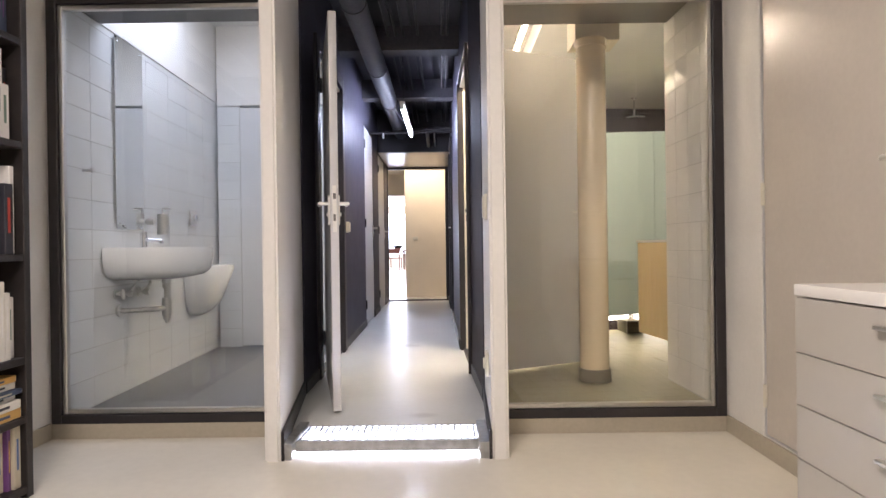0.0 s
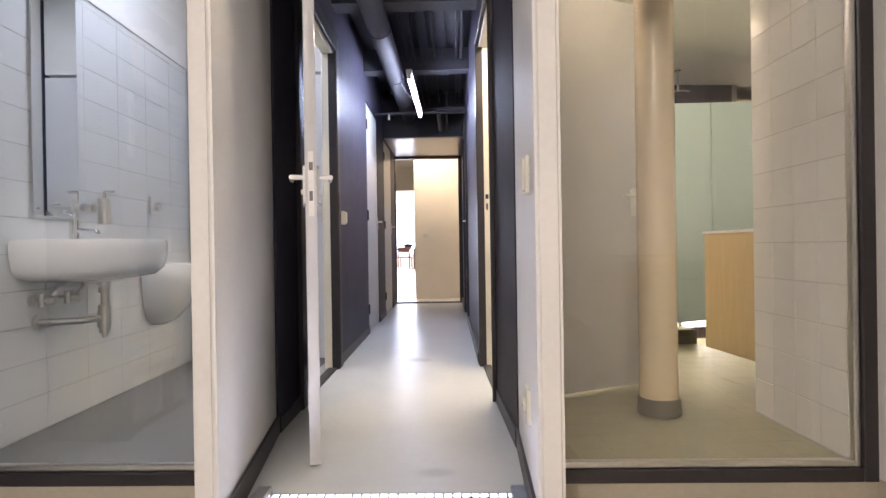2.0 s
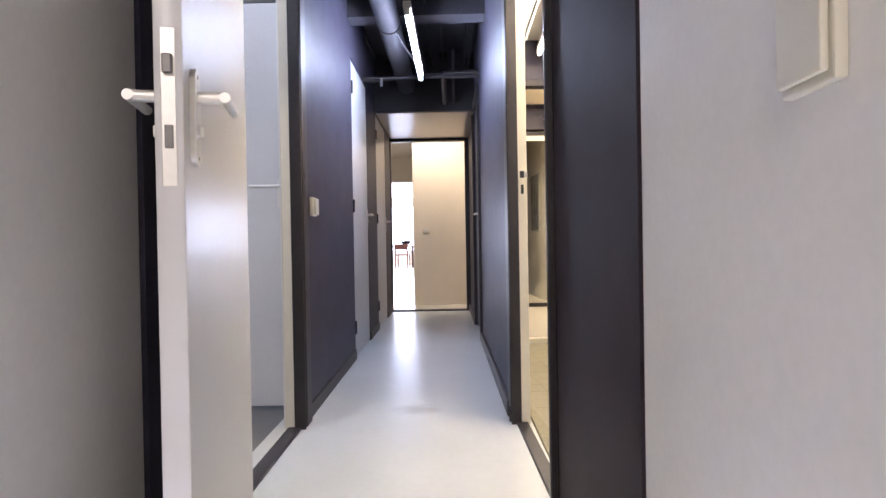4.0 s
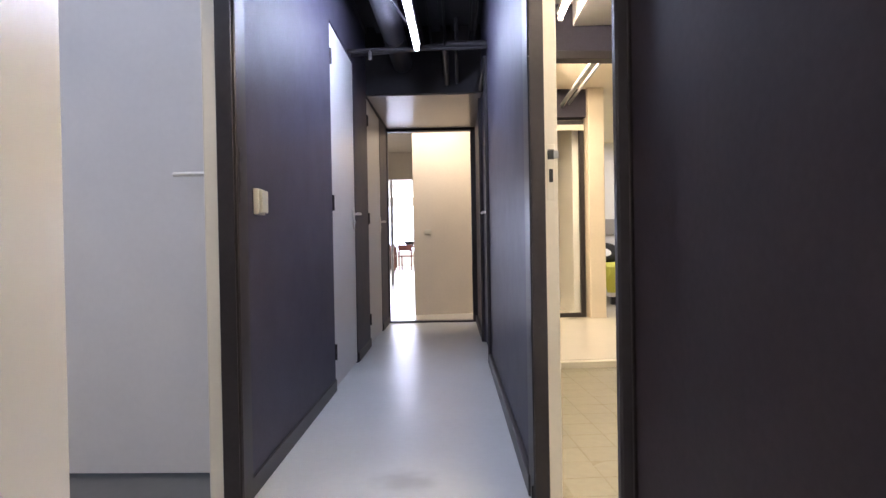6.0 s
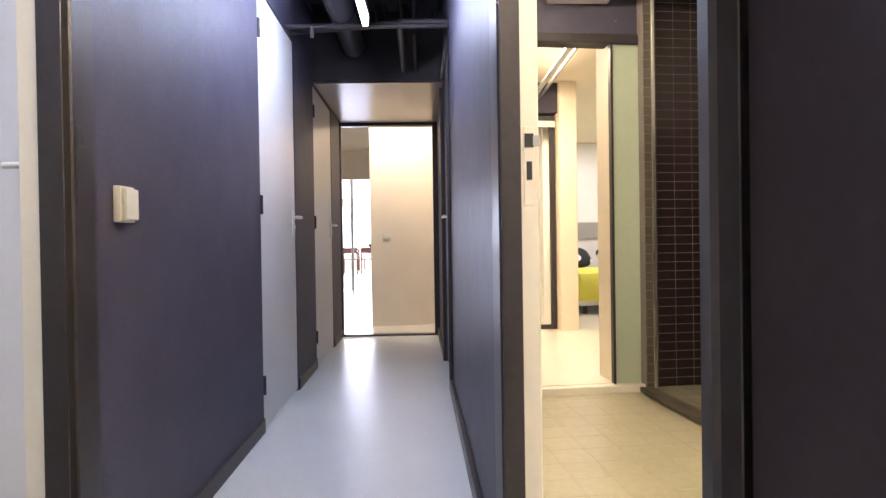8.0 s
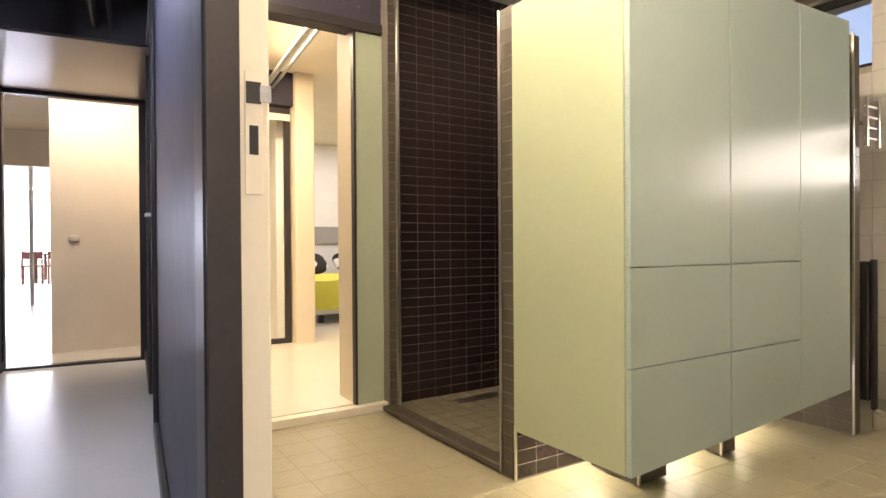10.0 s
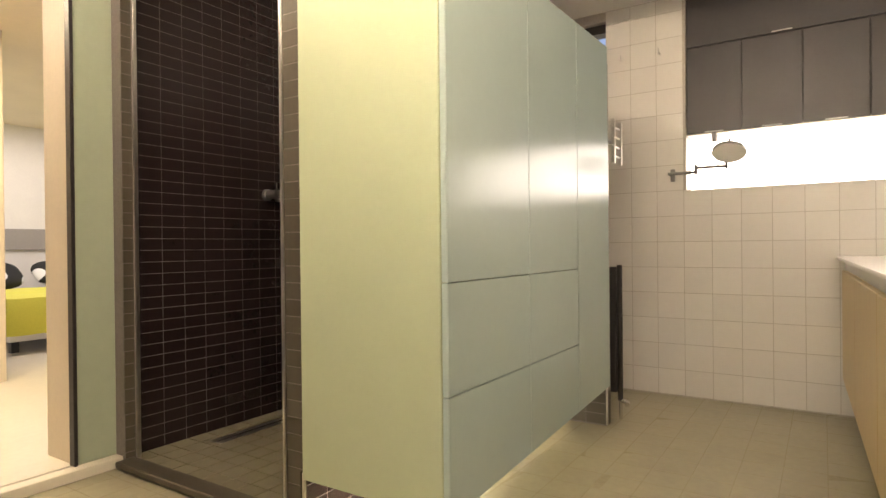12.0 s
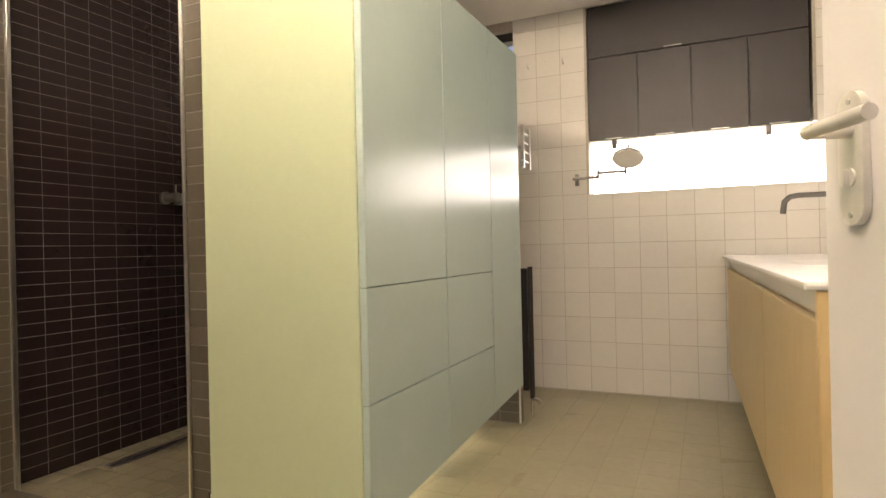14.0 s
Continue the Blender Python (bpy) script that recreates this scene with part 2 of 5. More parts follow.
def box(bm, x0, x1, y0, y1, z0, z1, bevel=0.0, seg=2):
    m = Matrix.Translation(((x0 + x1) / 2, (y0 + y1) / 2, (z0 + z1) / 2)) @ Matrix.Diagonal((abs(x1 - x0), abs(y1 - y0), abs(z1 - z0), 1))
    r = bmesh.ops.create_cube(bm, size=1, matrix=m)
    if bevel:
        es = {e for v in r["verts"] for e in v.link_edges}
        bmesh.ops.bevel(bm, geom=list(es), offset=bevel, segments=seg, affect="EDGES", profile=0.5)
    return bm


def cyl(bm, p, q, r, seg=16, r2=None):
    p, q = Vector(p), Vector(q)
    d = q - p
    m = Matrix.Translation((p + q) / 2) @ d.to_track_quat("Z", "Y").to_matrix().to_4x4()
    bmesh.ops.create_cone(bm, cap_ends=True, segments=seg, radius1=r, radius2=r if r2 is None else r2, depth=d.length, matrix=m)
    return bm


def pipe(bm, pts, r, seg=10):
    for a, b in zip(pts[:-1], pts[1:]):
        cyl(bm, a, b, r, seg)
    for p in pts[1:-1]:
        bmesh.ops.create_uvsphere(bm, u_segments=seg, v_segments=6, radius=r * 1.02, matrix=Matrix.Translation(p))
    return bm


def prism(bm, pts, z0, z1):
    low = [bm.verts.new((x, y, z0)) for x, y in pts]
    top = [bm.verts.new((x, y, z1)) for x, y in pts]
    n = len(pts)
    bm.faces.new(low[::-1]), bm.faces.new(top)
    for i in range(n):
        bm.faces.new((low[i], low[(i + 1) % n], top[(i + 1) % n], top[i]))
    bmesh.ops.recalc_face_normals(bm, faces=bm.faces[:])
    return bm


def B():
    return bmesh.new()


def part(name, bm, material, parent=None, label="", smooth=False):
    me = bpy.data.meshes.new(name)
    bm.to_mesh(me)
    bm.free()
    me.materials.append(material)
    if smooth:
        me.shade_smooth()
        me.set_sharp_from_angle(angle=radians(40))
        edge_faces = {}
        for p in me.polygons:
            for k in p.edge_keys:
                edge_faces.setdefault(k, []).append(p.area)
        sharp = me.attributes.get("sharp_edge") or me.attributes.new("sharp_edge", "BOOLEAN", "EDGE")
        for e in me.edges:
            s = edge_faces.get(e.key, [0])
            if len(s) == 2 and max(s) > 20 * min(s) and max(s) > 0.001:
                sharp.data[e.index].value = True
    ob = new(name, me)
    ob.parent = parent
    return tagged(ob, label) if label else ob


def thing(name, label, category, m=None, group="", kind=""):
    e = new(name)
    e.empty_display_size = 0.1
    if m is not None:
        e.matrix_world = m
    return tagged(e, label, category, group, kind)


def struct(name, bm, material, label="", m=None, category="wall"):
    o = part(name, bm, material)
    if m is not None:
        o.matrix_world = m
    return tagged(o, label, category, kind="structure")


# bathroom frame: turned a little against the corridor
BATH = pose(1.476, 5.895, 0, 0, 0, 5.3)


def along(x0, y0, x1, y1):
    """A frame whose x axis runs along the ground from the first point to the second."""
    return pose(x0, y0, 0, 0, 0, math.degrees(math.atan2(y1 - y0, x1 - x0)))


# corridor wall lines, from the near end to the far end
LW = along(-0.592, 3.55, -0.690, 9.28)
RN = along(0.398, 3.35, 0.365, 4.01)
RW = along(0.325, 4.93, 0.250, 9.28)
LLEN, RNLEN, RLEN = 5.73, 0.661, 4.35

# ---- structure: study ----
RF = -0.042   # study floor
struct("floor_study", box(B(), -1.8, 1.8, -2.2, 2.96, RF - 0.1, RF), FLOORR, "glossy cream poured floor of the study", category="floor")
struct("ceiling_study", box(B(), -1.8, 1.8, -2.2, 3.0, 2.6, 2.7), WHITE, "plain white ceiling of the study", category="ceiling")
struct("wall_study_back", box(B(), -1.8, 1.8, -2.3, -2.2, RF, 2.6), WHITE, "plain white wall behind the walk")
struct("wall_study_west", box(B(), -1.72, -1.62, -2.2, 2.95, RF, 2.6), WHITE, "plain white side wall of the study")
wall = B()
box(wall, 1.485, 1.585, -2.2, 1.745, RF, 2.6)
box(wall, 1.485, 1.585, 2.645, 2.95, RF, 2.6)
box(wall, 1.485, 1.585, 1.745, 2.645, 2.20, 2.6)
box(wall, 1.485, 1.585, 1.745, 2.645, RF, 0.035)
struct("wall_study_east", wall, WHITE, "white side wall with a door opening")
# front wall below, above and beside the two windows
wl = B()
box(wl, -1.66, -0.54, 2.95, 3.05, RF - 0.1, 0.028)
box(wl, -1.66, -0.54, 2.95, 3.05, 1.99, 2.6)
box(wl, -1.66, -1.61, 2.95, 3.05, 0.028, 1.99)
struct("wall_front_west", wl, WHITE, "white wall framing the washroom window")
wr = B()
box(wr, 0.45, 1.585, 2.95, 3.05, RF - 0.1, 0.028)
box(wr, 0.45, 1.585, 2.95, 3.05, 1.99, 2.6)
box(wr, 1.475, 1.585, 2.95, 3.05, 0.028, 1.99)
struct("wall_front_east", wr, WHITE, "white wall framing the bathroom window")
pl = prism(B(), [(-0.536, 2.625), (-0.47, 2.625), (-0.60, 3.55), (-0.68, 3.55), (-0.62, 3.1), (-0.536, 2.96)], RF - 0.1, 2.6)
bmesh.ops.bevel(pl, geom=[e for e in pl.edges if abs(e.verts[0].co.z - e.verts[1].co.z) > 1], offset=0.012, segments=3, affect="EDGES")
struct("wall_pier_west", pl, WHITE, "white painted wall pier beside the step")
pr = prism(B(), [(0.382, 2.625), (0.452, 2.625), (0.452, 2.96), (0.49, 3.1), (0.49, 3.35), (0.402, 3.35)], RF - 0.1, 2.6)
bmesh.ops.bevel(pr, geom=[e for e in pr.edges if abs(e.verts[0].co.z - e.verts[1].co.z) > 1], offset=0.012, segments=3, affect="EDGES")
struct("wall_pier_east", pr, WHITE, "white painted wall pier beside the step")
struct("baseboard_front_west", box(B(), -1.61, -0.54, 2.94, 2.95, RF, 0.028), BASEB, "tan painted wall base under the window", category="baseboard")
struct("baseboard_front_east", box(B(), 0.452, 1.473, 2.94, 2.95, RF, 0.028), BASEB, "tan painted wall base under the window", category="baseboard")
struct("baseboard_study_east", box(B(), 1.473, 1.485, 1.30, 2.95, RF, 0.032), BASEB, "tan painted threshold strip along the wall", category="baseboard")
struct("baseboard_study_west", box(B(), -1.62, -1.608, 2.34, 2.94, RF, 0.03), BASEB, "tan painted baseboard", category="baseboard")


def window(name, x0, x1, label):
    w = thing(name, label, "window", kind="structure")
    z0, z1 = 0.028, 1.99
    f = B()
    for a in ((x0, x0 + 0.045, z0, z1), (x1 - 0.045, x1, z0, z1), (x0 + 0.045, x1 - 0.045, z0, z0 + 0.042), (x0 + 0.045, x1 - 0.045, z1 - 0.042, z1)):
        box(f, a[0], a[1], 2.935, 2.985, a[2], a[3], 0.003, 1)
    part("window_frame", f, BLACKTRIM, w, "black painted steel frame")
    g = B()
    a0, a1, b0, b1 = x0 + 0.045, x1 - 0.045, z0 + 0.042, z1 - 0.042
    for a in ((a0, a0 + 0.02, b0, b1), (a1 - 0.02, a1, b0, b1), (a0 + 0.02, a1 - 0.02, b0, b0 + 0.022), (a0 + 0.02, a1 - 0.02, b1 - 0.022, b1)):
        box(g, a[0], a[1], 2.95, 2.98, a[2], a[3], 0.003, 1)
    part("glazing_bead", g, STEEL, w, "grey metal glazing bead")
    p = part("pane", box(B(), a0 + 0.012, a1 - 0.012, 2.962, 2.970, b0 + 0.014, b1 - 0.014), GLASS, w, "large clear glass pane")
    p.visible_shadow = False
    return w


window("window_1", -1.607, -0.56, "large fixed black-framed window into the washroom")
window("window_2", 0.42, 1.475, "large fixed black-framed window into the bathroom")

# ---- structure: corridor ----
fl = prism(B(), [(-0.62, 2.903), (0.42, 2.903), (0.42, 3.35), (0.36, 9.30), (-0.80, 9.30), (-0.72, 3.55)], -0.1, 0.0)
struct("floor_corridor", fl, FLOORW, "glossy white poured corridor floor", category="floor")


def wall_run(name, frame_m, length, side, openings, top, material, label, thick=0.1):
    """A straight wall along a frame's x axis, with openings (start, end, height)."""
    bm = B()
    s = 0.0
    y0, y1 = sorted((0.0, side * thick))
    for a, b, h in openings:
        if a > s:
            box(bm, s, a, y0, y1, -0.05, top)
        if h < top:
            box(bm, a, b, y0, y1, h, top)
        s = b
    if s < length:
        box(bm, s, length, y0, y1, -0.05, top)
    return struct(name, bm, material, label, frame_m)


wall_run("wall_corridor_west", LW, LLEN, 1, [(0.44, 1.33, 2.07), (2.87, 3.66, 2.125), (4.31, 5.15, 2.04)], 2.6, BLACK, "matt black corridor wall with door openings", 0.07)
wall_run("wall_corridor_east", RW, RLEN, -1, [(2.24, 3.08, 2.10)], 2.6, BLACK, "matt black corridor wall with a door opening", 0.07)
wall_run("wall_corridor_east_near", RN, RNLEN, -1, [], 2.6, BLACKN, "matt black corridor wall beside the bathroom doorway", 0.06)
struct("wall_corridor_east_header", prism(B(), [(0.365, 4.01), (0.425, 4.01), (0.405, 4.93), (0.325, 4.93)], 2.12, 2.6), BLACK, "black wall over the bathroom doorway")
for nm, fm, L, sd, gaps in (("baseboard_corridor_west", LW, LLEN, -1, [(0.36, 1.42), (2.86, 3.67), (4.30, 5.16)]), ("baseboard_corridor_east", RW, RLEN, 1, [(0.0, 0.08), (2.18, 3.14)]), ("baseboard_corridor_near", RN, RNLEN - 0.02, 1, [])):
    bm, s = B(), 0.0
    for a, b in gaps + [(L, L)]:
        box(bm, s, a, *sorted((0.0, sd * (0.022 if fm is RW else 0.010))), 0.0, 0.07, 0.003, 1)
        s = b
    struct(nm, bm, BLACKTRIM, "scuffed black painted baseboard", fm, category="baseboard")
# piers keep their dark skirting too
struct("baseboard_pier_west", prism(B(), [(-0.468, 2.63), (-0.456, 2.63), (-0.588, 3.55), (-0.60, 3.55)], RF, 0.075), BLACKTRIM, "black painted skirting on the pier", category="baseboard")
struct("baseboard_pier_east", prism(B(), [(0.372, 2.63), (0.384, 2.63), (0.404, 3.35), (0.392, 3.35)], RF, 0.075), BLACKTRIM, "black painted skirting on the pier", category="baseboard")
ce = B()
box(ce, -0.9, 0.6, 2.6, 7.84, 2.6, 2.7)
# ribbed steel deck of the ceiling
for i in range(9):
    x = -0.72 + i * 0.15
    box(ce, x, x + 0.07, 2.62, 7.84, 2.55, 2.6)
for y in (3.35, 4.85, 6.30):
    box(ce, -0.72, 0.45, y, y + 0.16, 2.36, 2.55)
struct("ceiling_corridor", ce, BLACKCEIL, "black painted ribbed steel ceiling with beams", category="ceiling")
struct("lintel_corridor", box(B(), -0.72, 0.45, 2.63, 2.80, 2.42, 2.60), BLACKCEIL, "black painted lintel over the step", category="lintel")
so = B()
box(so, -0.80, 0.40, 7.84, 9.30, 2.055, 2.70)
struct("ceiling_soffit", so, BLACKTRIM, "lowered glossy dark soffit over the far doors", category="ceiling")
struct("ceiling_soffit_panel", box(B(), -0.66, 0.27, 7.87, 9.24, 2.047, 2.053), mat("glossy_soffit", (0.30, 0.25, 0.24), 0.28, grain=0.05), "glossy brownish panel under the soffit", category="ceiling")
# end door frame of the corridor
ef = thing("door_frame_end", "black painted frame of the open corridor end", "door frame", kind="structure")
part("jamb", box(B(), -0.76, -0.678, 9.26, 9.34, 0, 2.07, 0.003, 1), BLACKTRIM, ef)
part("jamb", box(B(), 0.200, 0.30, 9.26, 9.34, 0, 2.07, 0.003, 1), BLACKTRIM, ef)
part("head", box(B(), -0.678, 0.200, 9.26, 9.34, 2.02, 2.07, 0.003, 1), BLACKTRIM, ef)
part("threshold", box(B(), -0.678, 0.200, 9.26, 9.34, -0.02, 0.018, 0.003, 1), BLACKTRIM, ef)


def lever(parent, at, axis_turn, reach=0.10, flip=1):
    """A lever handle on its plate; local x is along the door, local -y points out of its face."""
    m = Matrix.Translation(at) @ pose(0, 0, 0, 0, 0, axis_turn)
    bm = B()
    cyl(bm, (0, -0.009, 0.042), (0, 0, 0.042), 0.022, 24)
    cyl(bm, (0, -0.009, -0.066), (0, 0, -0.066), 0.022, 24)
    box(bm, -0.022, 0.022, -0.009, 0, -0.066, 0.042)
    bmesh.ops.transform(bm, matrix=m, verts=bm.verts[:])
    plate = part("handle_plate", bm, SATIN, parent, "brushed steel handle plate", True)
    bm = B()
    cyl(bm, (0, -0.004, 0.02), (0, -0.05, 0.02), 0.0095, 18)
    cyl(bm, (-0.010 * flip, -0.05, 0.02), (reach * flip, -0.05, 0.02), 0.0085, 20)
    bmesh.ops.transform(bm, matrix=m, verts=bm.verts[:])
    part("lever", bm, SATIN, plate, "", True)
    bm = B()
    cyl(bm, (0, -0.0115, -0.034), (0, -0.004, -0.034), 0.011, 18)
    box(bm, -0.003, 0.003, -0.017, -0.011, -0.043, -0.025, 0.001, 1)
    bmesh.ops.transform(bm, matrix=m, verts=bm.verts[:])
    part("lock_rose", bm, SATIN, plate, "", True)
    for z in (0.052, -0.076):
        bm = cyl(B(), (0, -0.0105, z), (0, -0.004, z), 0.0033, 10)
        bmesh.ops.transform(bm, matrix=m, verts=bm.verts[:])
        part("screw", bm, STEEL, plate, "", True)


def leaf(name, label, m, width, height, material, handles=(1,), z=0.012, hz=1.03, edge=0.065, free=1, hinges=(0.25, 1.05, 1.85), hinge_side=-1, hinge_mat=None, reach=0.10):
    """A flush door leaf: local x from hinge to free edge, thickness 4 cm along y."""
    d = thing(name, label, "door", m, kind="structure")
    bm = box(B(), 0, width, -0.02, 0.02, z, height, 0.003, 2)
    part("door_leaf", bm, material, d, "", True)
    for s in handles:
        lever(d, (width - edge, -0.02 * s if s > 0 else 0.02, hz), 0 if s > 0 else 180, reach, -1 if s > 0 else 1)
    for h in hinges:
        part("hinge", cyl(B(), (0.0, 0.024 * hinge_side, h - 0.045), (0.0, 0.024 * hinge_side, h + 0.045), 0.009, 10), hinge_mat or BLACKTRIM, d, "", True)
    return d


def casing(name, fm, a, b, h, side, material, label, w=0.055, proud=0.022, inner=FRAMEW, depth=0.1, sill=None, edge=0.0):
    """Door casing round an opening of a wall run, with a lining in the reveal."""
    f = thing(name, label, "door frame", fm, kind="structure")
    y0, y1 = sorted((0.0, -side * proud))
    part("jamb", box(B(), a - w, a, y0, y1, 0, h + w, 0.004, 1), material, f)
    part("jamb", box(B(), b, b + w, y0, y1, 0, h + w, 0.004, 1), material, f)
    part("head", box(B(), a, b, y0, y1, h, h + w, 0.004, 1), material, f)
    if inner:
        y0, y1 = sorted((0.0, side * (depth + 0.012)))
        part("lining", box(B(), a, a + 0.03, y0, y1, 0, h, 0.003, 1), material if edge else inner, f)
        part("lining", box(B(), b - 0.03, b, y0, y1, 0, h, 0.003, 1), inner, f, "pale painted lining")
        part("lining", box(B(), a + 0.03, b - 0.03, y0, y1, h - 0.03, h, 0.003, 1), inner, f, "pale painted lining")
    if edge:
        y0, y1 = sorted((-side * proud, side * edge))
        part("rebate", box(B(), b - 0.034, b - 0.0295, y0, y1, 0, h - 0.03, 0.001, 1), material, f)
    if sill:
        y0, y1 = sorted((-side * 0.0, side * depth))
        part("threshold", box(B(), a + 0.03, b - 0.03, y0, y1, -0.02, 0.012, 0.003, 1), sill, f, "dark threshold strip")
    return f


casing("door_frame_washroom", LW, 0.44, 1.33, 2.07, 1, BLACKTRIM, "black casing with cream lining round the washroom doorway", w=0.09, depth=0.058, sill=BLACKTRIM, edge=0.028)
DB = along(0.363, 4.015, 0.331, 4.93)
casing("door_frame_bathroom", DB, 0.02, 0.905, 2.10, -1, BLACKTRIM, "black casing with cream lining round the bathroom doorway", w=0.022, depth=0.05, sill=BLACKTRIM, edge=0.022)
# unseen panel added to stop hall light leaking round door_4
struct("light_block_behind_door", box(B(), 2.15, 3.15, -0.16, -0.08, -0.02, 2.2), BLACK, "added dark panel blocking light behind the far door", RW)
struct("door_casing_bathroom", box(B(), 0.93, 1.03, 0.0, 0.02, 0, 2.12, 0.003, 1), BLACKTRIM, "wide black casing board of the bathroom doorway", DB, category="door frame")
casing("door_frame_far_east", RW, 2.24, 3.08, 2.06, -1, BLACKTRIM, "black casing round a closed black door", inner=None)
# closed doors
leaf("door_2", "closed white lacquered flush door in the black wall", LW @ pose(2.88, 0.022, 0), 0.77, 2.115, DOORW, hinges=(0.22, 1.08, 1.92))
leaf("door_3", "closed white lacquered flush door under the soffit", LW @ pose(4.32, 0.022, 0), 0.82, 2.035, DOORW, hinges=(0.22, 1.05, 1.85))
leaf("door_4", "closed black lacquered flush door", RW @ pose(3.07, -0.03, 0, 0, 0, 180), 0.82, 2.05, BLACK, hinges=())
# open washroom door, folded back towards the step
ang = math.degrees(math.atan2(3.15 - 3.985, -0.338 + 0.545))
door1 = leaf("door_1", "white flush door standing wide open into the corridor", pose(-0.545, 3.985, 0, 0, 0, ang), 0.860, 1.985, DOORW, handles=(1, -1), hz=1.02, hinges=(0.25, 1.85))


def lock_face(d, width, z):
    """Steel lock face let into the free edge of a leaf, with latch and bolt."""
    f = part("lock_face", box(B(), width - 0.001, width + 0.0012, -0.010, 0.010, z - 0.125, z + 0.105, 0.0005, 1), SATIN, d, "steel lock face")
    part("latch", box(B(), width, width + 0.010, -0.007, 0.007, z + 0.038, z + 0.066, 0.002, 1), DULLSTEEL, f)
    part("bolt", box(B(), width, width + 0.003, -0.006, 0.006, z - 0.070, z - 0.036, 0.001, 1), DULLSTEEL, f)


lock_face(door1, 0.860, 1.02)
part("kick_plate", box(B(), 0.70, 0.85, -0.0225, -0.0195, 0.20, 0.28, 0.001, 1), SATIN, door1, "small pale metal plate")
# open bathroom door
ang = math.degrees(math.atan2(4.365 - 4.0, 1.19 - 0.43))
leaf("door_5", "white flush door standing open into the bathroom", pose(0.43, 4.0, 0, 0, 0, ang), 0.843, 2.09, DOORW, handles=(1, -1), hz=1.02, hinges=(0.25, 1.85))

# ---- structure: washroom ----
struct("floor_washroom", box(B(), -1.80, -0.64, 3.05, 5.3, -0.1, -0.002), FLOORG, "glossy grey poured floor of the washroom", category="floor")
struct("ceiling_washroom", box(B(), -1.8, -0.70, 3.05, 5.3, 2.7, 2.8), WHITE, "white washroom ceiling", category="ceiling")
WW = along(-1.645, 3.05, -1.718, 5.20)
WWALL = struct("wall_washroom_west", box(B(), 0, 2.3, 0.008, 0.1, -0.05, 2.7), GROUTL, "wall clad in white glazed tiles", WW)
struct("wall_washroom_west_top", box(B(), 0, 2.25, 0.0, 0.008, 2.06, 2.7), WHITE, "white plaster above the tiles", WW)
lin = B()
box(lin, 0.0, 0.44, 0.0715, 0.0835, -0.03, 2.7)
box(lin, 1.33, 1.63, 0.0715, 0.0835, -0.03, 2.7)
box(lin, 0.44, 1.33, 0.0715, 0.0835, 2.07, 2.7)
struct("wall_washroom_east", lin, WHITE, "white plastered washroom side of the corridor wall", LW)
dkw = B()
box(dkw, -1.66, -0.68, 3.05, 3.45, 2.055, 2.16)
box(dkw, -1.66, -0.68, 3.05, 3.12, 2.02, 2.055)
struct("ceiling_deck_washroom", dkw, mat("dark_steel_deck", (0.10, 0.10, 0.10), 0.45, grain=0.08), "dark boxed soffit over the window", category="ceiling")
WFAR = struct("wall_washroom_north", box(B(), -1.706, -1.515, 5.196, 5.3, -0.05, 2.03), GROUTL, "narrow wall clad in white glazed tiles")
struct("wall_washroom_north_top", box(B(), -1.706, -0.72, 5.19, 5.3, 2.03, 2.7), WHITE, "white plaster over the door")
leaf("door_6", "closed grey flush door inside the washroom", pose(-1.515, 5.215, 0), 0.80, 2.01, DOORG, handles=(1,), hz=1.078, reach=0.145, z=0.01, hinges=())

# ---- structure: bathroom ----
BF = struct("floor_bathroom", prism(B(), [(0.43, 3.05), (4.35, 3.05), (4.35, 7.4), (1.52, 7.13), (0.40, 7.02)], -0.1, -0.0081), GROUTF, "floor of square greige tiles", category="floor")
struct("ceiling_bathroom", prism(B(), [(0.40, 3.05), (4.4, 3.05), (4.4, 7.9), (0.40, 7.9)], 2.42, 2.5), WHITE, "white bathroom ceiling", category="ceiling")
BFAR = struct("wall_bathroom_east", box(B(), 2.458, 2.60, -2.3, -2.02, -0.05, 2.5), GROUT, "wall clad in white glazed tiles", BATH)
we = B()
box(we, 2.458, 2.60, -0.685, 1.3, -0.05, 1.9)
box(we, 2.458, 2.60, -0.685, -0.25, 1.9, 2.5)
box(we, 2.458, 2.60, 0.6, 1.3, 1.9, 2.5)
box(we, 2.458, 2.60, -0.25, 0.6, 2.36, 2.5)
box(we, 2.458, 2.60, -2.02, -0.685, -0.05, 1.235)
box(we, 2.458, 2.60, -2.02, -1.9, 1.575, 2.5)
box(we, 2.62, 2.70, -2.06, -0.6, 1.2, 2.5)
BE2 = struct("wall_bathroom_east_tiled", we, GROUT, "white tiled wall with a recessed niche", BATH)
BSTUB = struct("wall_bathroom_south_return", prism(B(), [(1.565, 3.05), (1.72, 3.05), (1.68, 3.95), (1.545, 3.83)], -0.05, 2.5), GROUTL, "return wall clad in white glazed tiles")
struct("wall_bathroom_south", box(B(), -0.05, 2.6, -2.14, -2.02, -0.05, 2.5), WHITE, "white wall behind the vanity", BATH)
